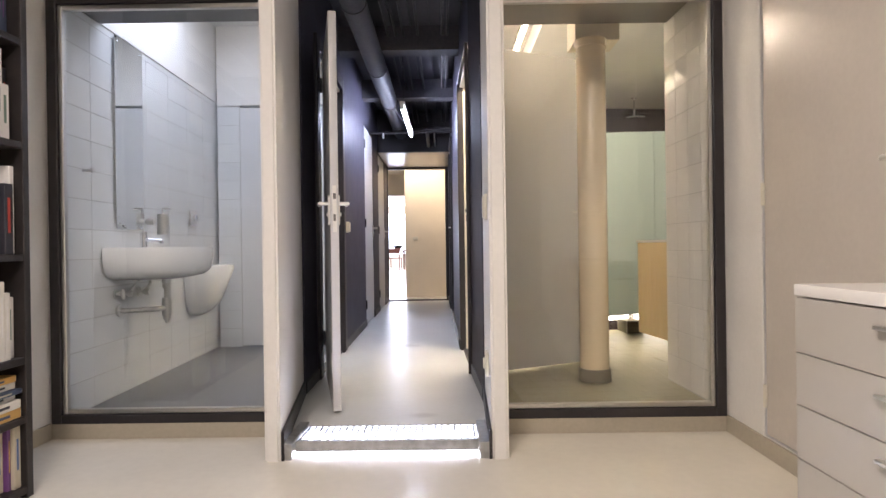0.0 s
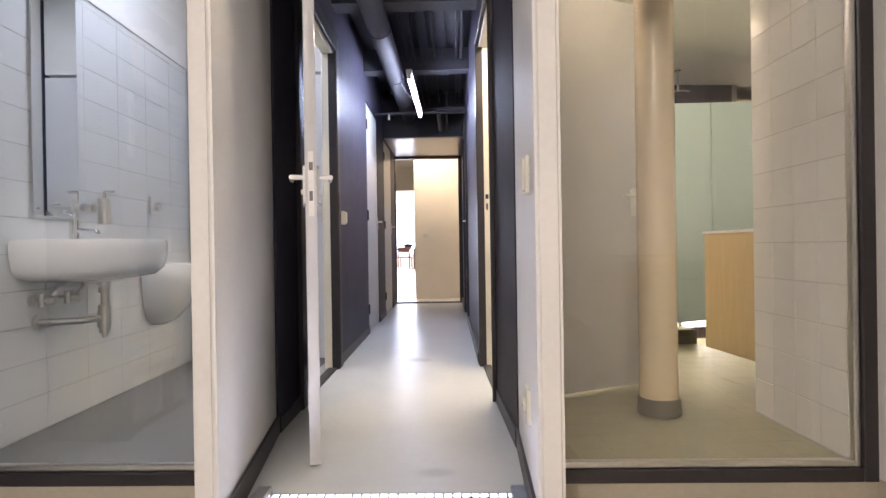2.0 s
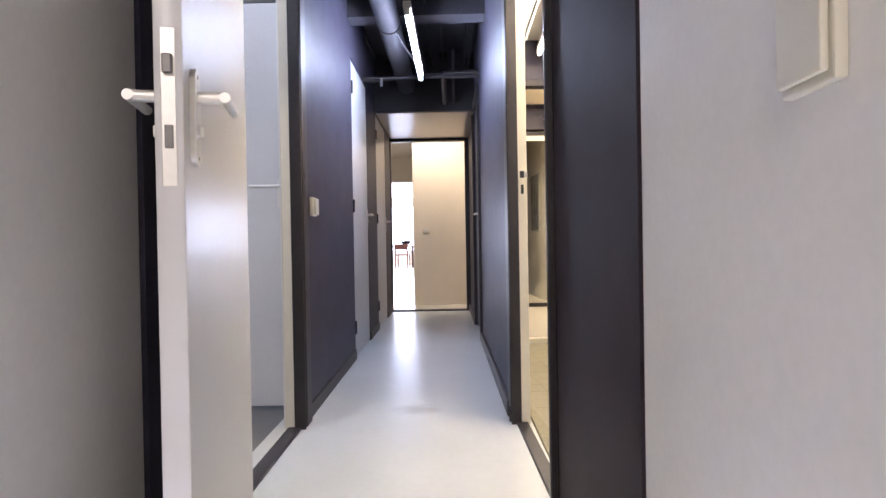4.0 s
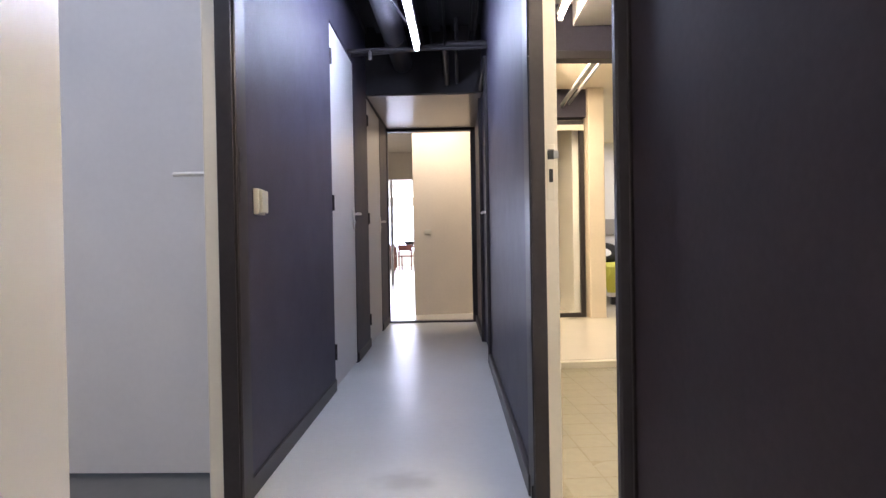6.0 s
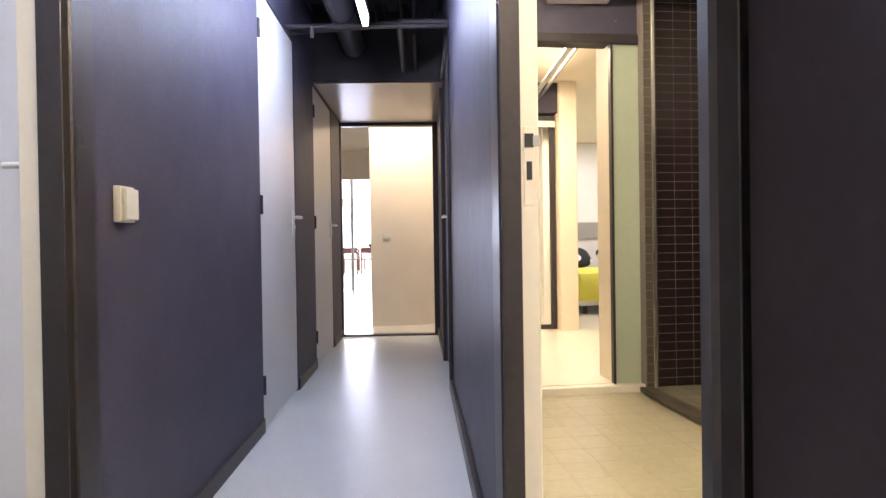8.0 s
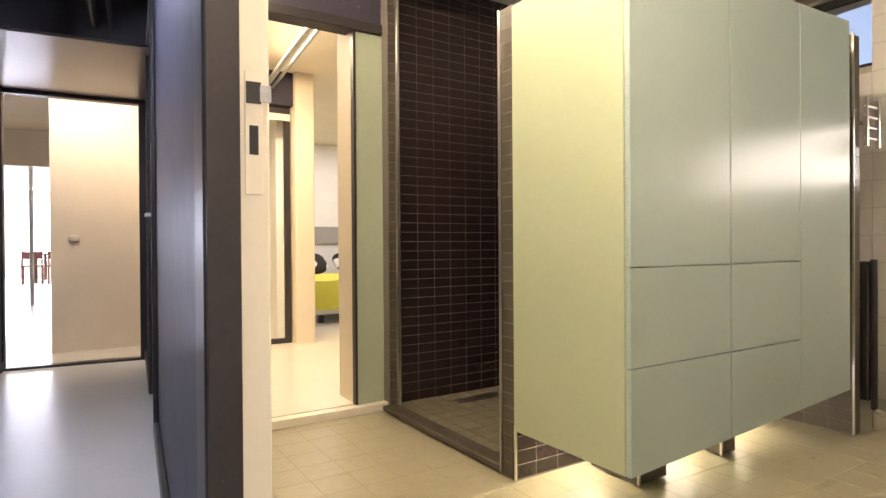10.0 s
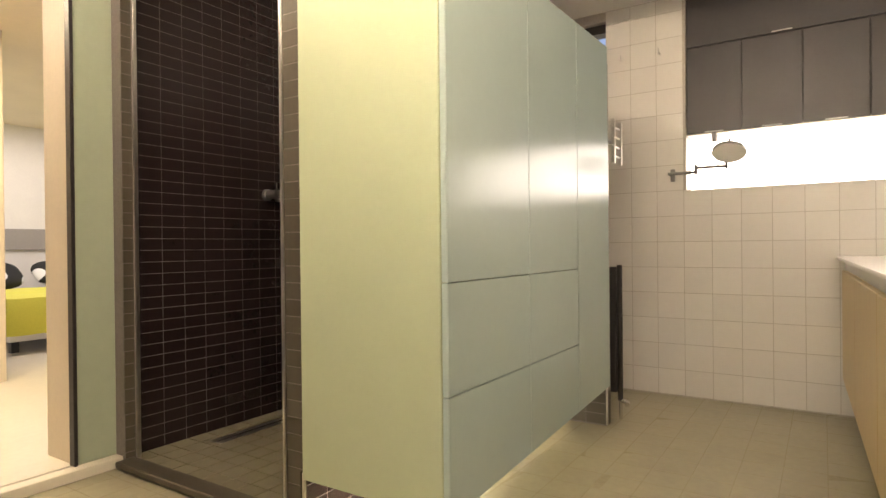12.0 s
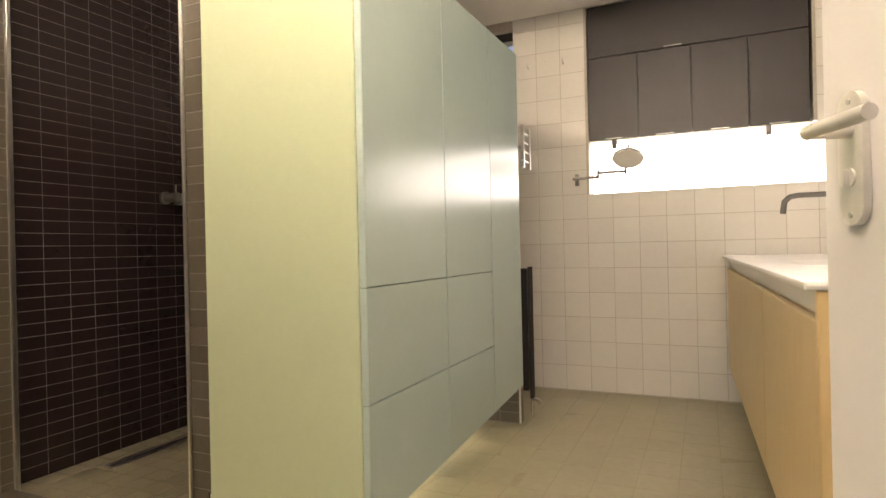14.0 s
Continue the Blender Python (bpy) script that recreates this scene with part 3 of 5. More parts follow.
# shower
sh = B()
box(sh, 0.10, 1.75, 1.215, 1.32, -0.05, 2.5)
SHB = struct("wall_shower_back", sh, GROUTB, "shower wall clad in dark brown tiles", BATH)
SHF = struct("wall_shower_front", box(B(), 0.008, 1.64, 0.008, 0.082, -0.05, 1.80), GROUTB, "shower wall clad in dark brown tiles", BATH)
SHJ = struct("wall_shower_jamb", box(B(), 0.045, 0.10, 1.12, 1.215, -0.05, 2.45), GROUTB, "narrow wall end clad in brown tiles", BATH)
SHE = struct("wall_shower_end", box(B(), 1.648, 1.72, -0.442, 1.215, -0.05, 1.855), GROUTB, "low wall clad in brown tiles beside the cabinet", BATH)
struct("wall_bathroom_north_header", box(B(), -0.98, 0.10, 1.20, 1.32, 2.06, 2.5), BLACK, "black header over the opening to the hall", BATH)
fr = thing("door_frame_hall", "slim black frame round the opening to the hall", "door frame", BATH, kind="structure")
part("head", box(B(), -0.98, 0.04, 1.17, 1.20, 2.045, 2.10, 0.003, 1), BLACKTRIM, fr)
part("sill", box(B(), -0.98, 0.05, 1.14, 1.20, -0.01, 0.035, 0.003, 1), FRAMEW, fr, "cream sill")
part("green_panel", box(B(), -0.115, 0.045, 1.19, 1.215, 0.035, 2.045, 0.003, 1), GREENGL, fr, "pale green fixed side panel")
part("jamb", box(B(), -0.13, -0.115, 1.18, 1.22, 0.035, 2.045, 0.002, 1), BLACKTRIM, fr)
# hall and bedroom beyond
struct("floor_hall", prism(B(), [(0.30, 7.03), (1.60, 7.14), (6.0, 7.5), (6.0, 13.2), (0.30, 13.2)], -0.1, 0.030), FLOORR, "glossy cream poured floor of the hall", category="floor")
struct("ceiling_hall", prism(B(), [(0.30, 7.16), (6.0, 7.5), (6.0, 13.2), (0.30, 13.2)], 2.42, 2.5), CREAM, "cream ceiling of the hall", category="ceiling")
struct("wall_hall_east", box(B(), -0.112, 0.0, 1.225, 1.45, 0.0, 2.45), CREAM, "cream wall of the hall", BATH)
struct("wall_hall_pier", box(B(), 0.25, 0.42, 3.30, 3.62, 0.0, 2.45, 0.01, 2), CREAM, "cream painted pier by the bedroom", BATH)
struct("wall_hall_beam", box(B(), -0.70, 0.25, 3.36, 3.50, 2.13, 2.45), BLACK, "black beam over the glass door", BATH)
struct("wall_bedroom_far", box(B(), -1.2, 5.0, 6.7, 6.8, 0.0, 2.45), WHITE, "plain white bedroom wall", BATH)
struct("wall_bedroom_east", box(B(), 3.6, 3.7, 1.3, 6.8, 0.0, 2.45), WHITE, "plain white bedroom wall", BATH)
struct("wall_hall_west", prism(B(), [(0.30, 9.30), (0.38, 7.05), (0.40, 7.05), (0.40, 9.30)], 0.0, 2.45), CREAM, "cream wall between corridor and hall")

# ---- beyond the corridor ----
struct("floor_living", prism(B(), [(-5, 9.30), (0.30, 9.30), (0.30, 25), (-5, 25)], -0.1, 0.0), FLOORR, "glossy pale floor of the living room", category="floor")
struct("ceiling_living", box(B(), -5, 0.9, 9.34, 25, 2.55, 2.65), CREAM, "cream ceiling beyond the corridor", category="ceiling")
struct("wall_lobby", prism(B(), [(-0.47, 9.93), (0.9, 10.12), (0.9, 10.25), (-0.47, 10.06)], -0.05, 2.55), CREAM, "cream wall facing the corridor end")
struct("wall_lobby_long", prism(B(), [(-0.47, 10.06), (-0.40, 10.06), (-0.55, 25), (-0.65, 25)], -0.05, 2.55), CREAM, "cream wall of the living room")
struct("wall_lobby_east", box(B(), 0.33, 0.42, 9.34, 10.1, -0.05, 2.55), CREAM, "cream side wall of the lobby")
struct("wall_living_west", box(B(), -5.1, -5, 9.3, 25, -0.05, 2.55), WHITE, "plain white living room wall")
struct("wall_living_south", box(B(), -5, -0.83, 9.30, 9.40, -0.05, 2.55), WHITE, "plain white living room wall")
struct("wall_living_header", box(B(), -5, -0.62, 14.05, 14.2, 2.05, 2.55), CREAM, "beam over the wide living room opening", category="beam")
wf = B()
box(wf, -5, 0.3, 25, 25.1, -0.05, 0.55)
box(wf, -5, 0.3, 25, 25.1, 2.25, 2.6)
struct("wall_living_north", wf, WHITE, "window wall of the living room")
struct("backdrop", box(B(), -6, 1.5, 28.0, 28.05, -1, 4), OUT, "bright daylight outside the window", category="backdrop")

# ---- study things ----


def step_grate():
    g = thing("step_grate", "galvanised steel grating step with bright light below", "step", kind="structure")
    x0, x1, y0, y1, zt = -0.425, 0.332, 2.69, 2.902, 0.018
    part("front_bar", box(B(), x0, x1, y0, y0 + 0.012, zt - 0.045, zt, 0.002, 1), GALV, g)
    part("back_bar", box(B(), x0, x1, y1 - 0.008, y1, zt - 0.03, zt, 0.002, 1), GALV, g)
    for i in range(27):
        x = x0 + (i + 0.5) * (x1 - x0) / 27
        part("bearing_bar", box(B(), x - 0.0028, x + 0.0028, y0 + 0.012, y1 - 0.008, zt - 0.028, zt), GALV, g)
    for i in range(1, 7):
        y = y0 + i * (y1 - y0) / 7
        part("cross_rod", cyl(B(), (x0, y, zt - 0.006), (x1, y, zt - 0.006), 0.0042, 6), GALV, g)
    for s, xa in ((-1, x0), (1, x1)):
        xb = xa + s * 0.045
        r = box(B(), min(xa, xb), max(xa, xb), 2.632, 2.94, -0.018, 0.026, 0.003, 1)
        part("side_rail", r, GALV, g)
        part("leg", box(B(), min(xa, xb) + 0.004, max(xa, xb) - 0.004, 2.636, 2.70, RF, -0.018, 0.002, 1), GALV, g)
    part("light_trough", box(B(), -0.42, 0.33, 2.715, 2.895, RF + 0.001, RF + 0.012, 0.002, 1), glow("step_light_glow", (0.86, 0.90, 1.0), 24), g, "bright white light strip")


step_grate()


def bookshelf():
    s = thing("bookshelf", "black-brown open bookshelf full of books", "bookshelf")
    x0, x1, y0, y1 = -1.615, -1.262, 0.60, 2.335
    part("side_panel", box(B(), x0, x1, y1 - 0.03, y1, RF, 2.3, 0.002, 1), SHELFW, s)
    part("side_panel", box(B(), x0, x1, y0, y0 + 0.03, RF, 2.3, 0.002, 1), SHELFW, s)
    part("back_panel", box(B(), x0, x0 + 0.01, y0 + 0.03, y1 - 0.03, RF, 2.3), SHELFW, s)
    for z in SHELVES:
        part("shelf", box(B(), x0 + 0.01, x1 - 0.002, y0 + 0.03, y1 - 0.03, z - 0.025, z, 0.002, 1), SHELFW, s)


SHELVES = [0.0, 0.245, 0.45, 0.81, 1.20, 1.56, 1.95]
bookshelf()
BOOKC = [(0.70, 0.68, 0.62), (0.10, 0.16, 0.34), (0.45, 0.06, 0.04), (0.55, 0.50, 0.38), (0.03, 0.03, 0.04), (0.60, 0.36, 0.10), (0.14, 0.22, 0.18), (0.16, 0.06, 0.20), (0.74, 0.72, 0.70), (0.05, 0.07, 0.12)]
BOOKM = [mat("book_cover_%s" % n, c, 0.45, grain=0.04, scale=60) for n, c in zip(("ivory", "blue", "red", "sand", "black", "ochre", "green", "plum", "white", "navy"), BOOKC)]
PAPER = mat("paper_edge", (0.70, 0.66, 0.56), 0.8, grain=0.08, scale=200)
BOOKN = ("ivory", "blue", "red", "sand", "black", "ochre", "green", "plum", "white", "navy")


def book(x1, y, z, w, h, depth, k, flat=False):
    b = thing("book", "%s-covered book %s on the dark shelf" % (BOOKN[k], "lying flat" if flat else "standing"), "book", group="books on the shelf")
    if flat:
        part("cover", box(B(), x1 - depth, x1, y - h, y, z, z + w, 0.002, 1), BOOKM[k], b)
        part("pages", box(B(), x1 - depth + 0.004, x1 - 0.001, y - h + 0.004, y + 0.001, z + 0.003, z + w - 0.003), PAPER, b)
        part("title_band", box(B(), x1, x1 + 0.0006, y - h * 0.75, y - h * 0.25, z + w * 0.35, z + w * 0.65), BOOKM[(k + 4) % 10], b)
    else:
        part("cover", box(B(), x1 - depth, x1, y - w, y, z, z + h, 0.002, 1), BOOKM[k], b)
        part("pages", box(B(), x1 - depth + 0.004, x1 - 0.008, y - w + 0.003, y - 0.003, z + 0.002, z + h + 0.0005), PAPER, b)
        part("title_band", box(B(), x1, x1 + 0.0006, y - w * 0.65, y - w * 0.35, z + h * 0.3, z + h * 0.8), BOOKM[(k + 8) % 10], b)


rb = random.Random(5)
SPINES = {0.0: (7, 3, 0, 8, 3), 0.245: (2, 5, 8, 0), 0.45: (8, 4, 0, 4, 9), 0.81: (4, 9, 8, 1, 4), 1.20: (4, 9, 4, 8), 1.56: (5, 4, 9, 3)}
for z, flat in ((0.0, False), (0.245, True), (0.45, False), (0.81, False), (1.20, False), (1.56, False)):
    y = 2.30
    top = SHELVES[SHELVES.index(z) + 1] - z - 0.03
    if flat:
        zz = z
        while zz < z + top - 0.03:
            w = rb.uniform(0.016, 0.034)
            book(-1.272 + rb.uniform(-0.02, 0.01), y - rb.uniform(0, 0.01), zz, w, rb.uniform(0.19, 0.24), 0.16, rb.choice((2, 5, 8, 0, 2, 9)), True)
            zz += w + 0.0005
        y -= 0.26
    while y > 1.75:
        w = rb.uniform(0.014, 0.04)
        book(-1.282 + rb.uniform(-0.03, 0.012), y, z, w, min(top, rb.uniform(0.19, 0.31)), 0.17, rb.choice(SPINES[z]))
        y -= w + 0.001


def drawer_cabinet():
    # local x runs along the front towards the near end, local y to the wall behind it
    m = pose(1.080, 1.720, RF, 0, 0, -90)
    c = thing("drawer_cabinet", "pale grey metal drawer cabinet with slim pulls", "cabinet", m)
    W, D, H = 0.80, 0.388, 0.752
    part("body", box(B(), 0, W, 0.004, D, 0.02, H - 0.03, 0.002, 1), DRAWERM, c)
    part("top", box(B(), -0.008, W + 0.008, -0.014, D, H - 0.028, H, 0.004, 2), COUNTER, c, "pale worktop", True)
    zt = H - 0.032
    for h in (0.135, 0.128, 0.131, 0.300):
        d = part("drawer_front", box(B(), 0.003, W - 0.003, -0.016, 0.004, zt - h + 0.0025, zt, 0.002, 2), DRAWERM, c, "", True)
        part("pull", box(B(), 0.285, 0.405, -0.034, -0.016, zt - 0.040, zt - 0.032, 0.002, 1), STEEL, d, "slim steel pull")
        zt -= h
    part("plinth", box(B(), 0.02, W - 0.02, 0.02, D, 0.0, 0.02), DARKPL, c)


drawer_cabinet()
casing("door_frame_study", pose(1.485, 0, 0, 0, 0, 90), 1.755, 2.635, 2.19, -1, WHITE, "white frame of the closed taupe door", w=0.012, proud=0.005, inner=None)
leaf("door_7", "closed taupe flush door of the study", pose(1.507, 2.630, RF, 0, 0, -90), 0.870, 2.225, DOORT, handles=(1,), hz=1.07, z=0.085, edge=0.070, hinges=(0.24, 1.05, 1.92), hinge_mat=FRAMEW)


def wall_box(name, label, m, w, h, kind_, depth=0.014):
    """A flush box on a wall: local x along the wall, local -y out of it."""
    s = thing(name, label, "switch" if kind_ == "switch" else "socket", m)
    part("plate", box(B(), -w / 2, w / 2, -depth * 0.6, 0, -h / 2, h / 2, 0.003, 2), PLASTIC, s, "", True)
    if kind_ == "switch":
        part("rocker", box(B(), -w * 0.43, w * 0.43, -depth, -depth * 0.6, -h * 0.43, h * 0.43, 0.003, 2), PLASTIC, s, "", True)
    else:
        part("cup", cyl(B(), (0, -depth * 0.6 - 0.001, 0), (0, -depth, 0), w * 0.3, 20), PLASTIC, s, "", True)
        part("hole", cyl(B(), (-0.009, -depth - 0.0005, 0), (-0.009, -depth + 0.002, 0), 0.0025, 8), DARKPL, s)
        part("hole", cyl(B(), (0.009, -depth - 0.0005, 0), (0.009, -depth + 0.002, 0), 0.0025, 8), DARKPL, s)
    return s


PIER = along(0.382, 2.625, 0.402, 3.35)
wall_box("double_switch", "cream double light switch on the white pier", PIER @ pose(0.19, 0, 0.985, 0, 0, 180), 0.08, 0.11, "switch", 0.020)
wall_box("wall_socket", "cream power socket low on the white pier", PIER @ pose(0.23, 0, 0.300, 0, 0, 180), 0.08, 0.105, "socket", 0.024)
wall_box("light_switch", "cream rocker light switch on the black wall", LW @ pose(1.565, -0.001, 0.992, 0, 0, 0), 0.072, 0.090, "switch", 0.032)
wall_box("light_switch", "small cream switch on the lobby wall", along(-0.47, 9.93, 0.9, 10.12) @ pose(0.17, 0, 0.97), 0.08, 0.06, "switch")

# ---- corridor services ----


def tube_lamp(name, label, m, length, glowmat, ob_group=""):
    t = thing(name, label, "lamp", m, ob_group)
    part("housing", box(B(), -0.022, 0.022, 0, length, 0.022, 0.06, 0.004, 2), PLASTIC, t, "grey batten housing")
    part("tube", cyl(B(), (0, 0.02, 0.0), (0, length - 0.02, 0.0), 0.013, 14), glowmat, t, "glowing fluorescent tube", True)
    for y in (0.0, length - 0.02):
        part("socket", box(B(), -0.016, 0.016, y, y + 0.02, -0.016, 0.024, 0.002, 1), PLASTIC, t)
    return t


def rod(name, label, cat, pts, r, material, seg=12, m=None):
    o = part(name, pipe(B(), pts, r, seg), material, None, "", True)
    if m is not None:
        o.matrix_world = m
    return tagged(o, label, cat)


tl = tube_lamp("tube_lamp", "lit fluorescent batten hung under the black ceiling", pose(-0.165, 5.46, 2.055), 1.30, TUBE)
for y in (0.15, 1.15):
    part("hanger", cyl(B(), (0, y, 0.06), (0, y, 0.54), 0.003, 6), BLACKTRIM, tl)
rod("air_duct", "black painted round air duct along the ceiling", "duct", [(-0.345, 2.9, 2.36), (-0.36, 7.83, 2.30)], 0.080, BLACKCEIL, 28)
for y in (3.9, 5.2, 6.3, 7.2):
    k = (y - 2.9) / 4.93
    bm = cyl(B(), (-0.345 - 0.015 * k, y, 2.36 - 0.06 * k), (-0.3451 - 0.015 * k, y + 0.02, 2.3598 - 0.06 * k), 0.085, 28)
    tagged(part("duct_collar", bm, BLACKTRIM, None, "", True), "black clamp collar round the air duct", "collar", "duct collars")
rod("cross_pipe", "black painted pipe crossing under the ceiling", "pipe", [(-0.66, 7.02, 2.14), (0.29, 7.04, 2.15)], 0.014, BLACKTRIM)
rod("insulated_pipe", "thick grey insulated pipe bending along the ceiling", "pipe", [(0.29, 7.12, 2.20), (0.02, 7.12, 2.20), (0.0, 7.14, 2.18), (0.0, 7.80, 2.12)], 0.022, BLACKTRIM)
rod("service_pipe", "thin black pipe rising by the beam", "pipe", [(0.08, 7.3, 2.45), (0.08, 7.3, 2.2), (0.08, 7.8, 2.12)], 0.012, BLACKTRIM)
rod("cross_pipe", "black painted pipe behind the tube lamp", "pipe", [(-0.66, 7.16, 2.16), (-0.2, 7.16, 2.19), (0.0, 7.1, 2.2)], 0.016, BLACKTRIM)
for x in (0.02, 0.21, 0.25):
    rod("ceiling_conduit", "thin black conduit along the ceiling", "conduit", [(x, 2.9, 2.50), (x - 0.03, 7.8, 2.44)], 0.010, BLACKTRIM, 8)
for x in (-0.22, -0.16, -0.10):
    rod("ceiling_conduit", "thin black conduit along the ceiling", "conduit", [(x, 4.2, 2.48), (x - 0.02, 7.8, 2.42)], 0.008, BLACKTRIM, 8)
rod("lamp_cable", "pale loop of cable beside the tube lamp", "cable", [(-0.30, 6.3, 2.33), (-0.31, 6.35, 2.27), (-0.28, 6.42, 2.22), (-0.22, 6.50, 2.15), (-0.18, 6.52, 2.10)], 0.006, GALV, 8)
rod("pipe_valve", "small steel valve hanging from the cross pipe", "valve", [(-0.50, 7.02, 2.14), (-0.50, 7.02, 2.08)], 0.011, STEEL, 10)


def strike(m, label, plate=None):
    s = thing("strike_plate", label, "lock plate", m)
    part("plate", box(B(), -0.012, 0.012, -0.002, 0, -0.11, 0.06, 0.001, 1), plate or FRAMEW, s)
    part("latch_hole", box(B(), -0.010, 0.010, -0.003, -0.0015, 0.015, 0.045), DARKPL, s)
    part("bolt_hole", box(B(), -0.006, 0.006, -0.003, -0.0015, -0.055, -0.015), DARKPL, s)
    part("lip", box(B(), 0.008, 0.024, -0.0035, -0.0005, 0.018, 0.042, 0.001, 1), plate or GALV, s, "bent metal lip")


strike(DB @ pose(0.8745, -0.040, 1.072, 0, 0, -90) , "cream strike plate on the bathroom door lining")
strike(LW @ pose(1.352, -0.0225, 1.085, 0, 0, 0), "black strike plate on the black washroom casing", BLACKTRIM)

# ---- washroom things ----


def washbasin():
    m = WW @ pose(0.72, 0, 0, 0, 0, 180)      # the wall is at y = 0 and the room at y > 0
    b = thing("washbasin", "white ceramic half-round washbasin on the tiled wall", "washbasin", m)
    bm = B()
    n, W, D = 24, 0.335, 0.44
    outer = ((1.0, 0.82), (1.0, 0.77), (0.955, 0.705), (0.85, 0.672), (0.55, 0.652))

    def ring(k, z):
        vs = []
        for i in range(n + 1):
            a = math.pi * i / n
            c, s = math.cos(a), math.sin(a)
            x = W * math.copysign(abs(c) ** 0.75, c) * k
            y = 0.002 + D * (s ** 0.6) * (0.25 + 0.75 * k)
            vs.append(bm.verts.new((x, y if i not in (0, n) else 0.002, z)))
        return vs

    rs = [ring(k, z) for k, z in reversed(outer)] + [ring(0.985, 0.836), ring(0.90, 0.83), ring(0.78, 0.76), ring(0.40, 0.72)]
    for a, c in zip(rs[:-1], rs[1:]):
        for i in range(n):
            bm.faces.new((a[i], a[i + 1], c[i + 1], c[i]))
        bm.faces.new((a[n], a[0], c[0], c[n]))
    bm.faces.new(rs[0][::-1]), bm.faces.new(rs[-1])
    bmesh.ops.recalc_face_normals(bm, faces=bm.faces[:])
    part("bowl", bm, CERAMIC, b, "", True)
    part("tap_ledge", box(B(), -0.20, 0.20, 0.002, 0.10, 0.80, 0.838, 0.008, 2), CERAMIC, b, "", True)
    tap = part("tap", cyl(B(), (0.0, 0.065, 0.838), (0.0, 0.065, 0.93), 0.020, 18), CHROME, b, "chrome mixer tap", True)
    part("spout", pipe(B(), [(0.0, 0.07, 0.885), (0.0, 0.17, 0.875), (0.0, 0.175, 0.862)], 0.011, 12), CHROME, tap, "", True)
    part("tap_lever", pipe(B(), [(0.0, 0.065, 0.935), (0.0, 0.06, 0.955), (0.045, 0.05, 0.968)], 0.007, 10), CHROME, tap, "", True)
    part("waste", cyl(B(), (0, 0.20, 0.625), (0, 0.20, 0.66), 0.030, 18), CERAMIC, b, "", True)
    tr = part("bottle_trap", cyl(B(), (0, 0.20, 0.50), (0, 0.20, 0.628), 0.017, 16), STEEL, b, "chrome bottle trap", True)
    for z0, z1, r in ((0.592, 0.618, 0.026), (0.505, 0.535, 0.028), (0.43, 0.507, 0.031), (0.405, 0.43, 0.024), (0.385, 0.405, 0.014)):
        part("trap_ring", cyl(B(), (0, 0.20, z0), (0, 0.20, z1), r, 20), STEEL, tr, "", True)
    part("trap_arm", pipe(B(), [(0, 0.20, 0.475), (0.10, 0.16, 0.475), (0.17, 0.07, 0.478), (0.17, 0.0, 0.478)], 0.015, 12), STEEL, tr, "", True)
    part("wall_rosette", cyl(B(), (0.17, 0.0, 0.478), (0.17, 0.014, 0.478), 0.036, 20), STEEL, tr, "", True)
    for x, z in ((0.20, 0.575), (0.02, 0.575)):
        v = part("stop_valve", pipe(B(), [(x, 0.0, z), (x, 0.075, z), (x - 0.03, 0.10, z + 0.05), (x * 0.4, 0.10, 0.67)], 0.009, 10), STEEL, b, "chrome stop valve", True)
        part("valve_body", cyl(B(), (x, 0.045, z - 0.028), (x, 0.045, z + 0.028), 0.015, 14), STEEL, v, "", True)
        part("valve_knob", cyl(B(), (x, 0.075, z), (x, 0.108, z), 0.020, 14), STEEL, v, "", True)
        part("valve_rose", cyl(B(), (x, 0.0, z), (x, 0.010, z), 0.028, 16), STEEL, v, "", True)


washbasin()


def urinal():
    m = WW @ pose(1.62, 0, 0, 0, 0, 180)
    u = thing("urinal", "white ceramic wall urinal beside the washbasin", "urinal", m)
    bm = B()
    n = 20
    prof = ((0.33, 0.05, 0.06), (0.36, 0.10, 0.13), (0.45, 0.15, 0.21), (0.60, 0.165, 0.27), (0.68, 0.17, 0.30), (0.705, 0.165, 0.295))
    rs = []
    for z, w, d in prof:
        rs.append([bm.verts.new((w * math.cos(math.pi * i / n), 0.001 + d * math.sin(math.pi * i / n) ** 0.8 if 0 < i < n else 0.001, z)) for i in range(n + 1)])
    rs.append([bm.verts.new((0.14 * math.cos(math.pi * i / n), 0.02 + 0.25 * math.sin(math.pi * i / n) ** 0.8 if 0 < i < n else 0.02, 0.70)) for i in range(n + 1)])
    rs.append([bm.verts.new((0.09 * math.cos(math.pi * i / n), 0.03 + 0.14 * math.sin(math.pi * i / n) ** 0.8 if 0 < i < n else 0.03, 0.50)) for i in range(n + 1)])
    for a, c in zip(rs[:-1], rs[1:]):
        for i in range(n):
            bm.faces.new((a[i], a[i + 1], c[i + 1], c[i]))
        bm.faces.new((a[n], a[0], c[0], c[n]))
    bm.faces.new(rs[0][::-1]), bm.faces.new(rs[-1])
    bmesh.ops.recalc_face_normals(bm, faces=bm.faces[:])
    part("bowl", bm, CERAMIC, u, "", True)
    part("inlet", pipe(B(), [(0, 0.0, 0.80), (0, 0.05, 0.80), (0, 0.06, 0.71)], 0.012, 12), CHROME, u, "chrome flush inlet", True)
    part("inlet_rose", cyl(B(), (0, 0, 0.80), (0, 0.02, 0.80), 0.028, 18), CHROME, u, "", True)


urinal()


def on_wall(s, z):
    return WW @ pose(s, 0, z, 0, 0, 180)


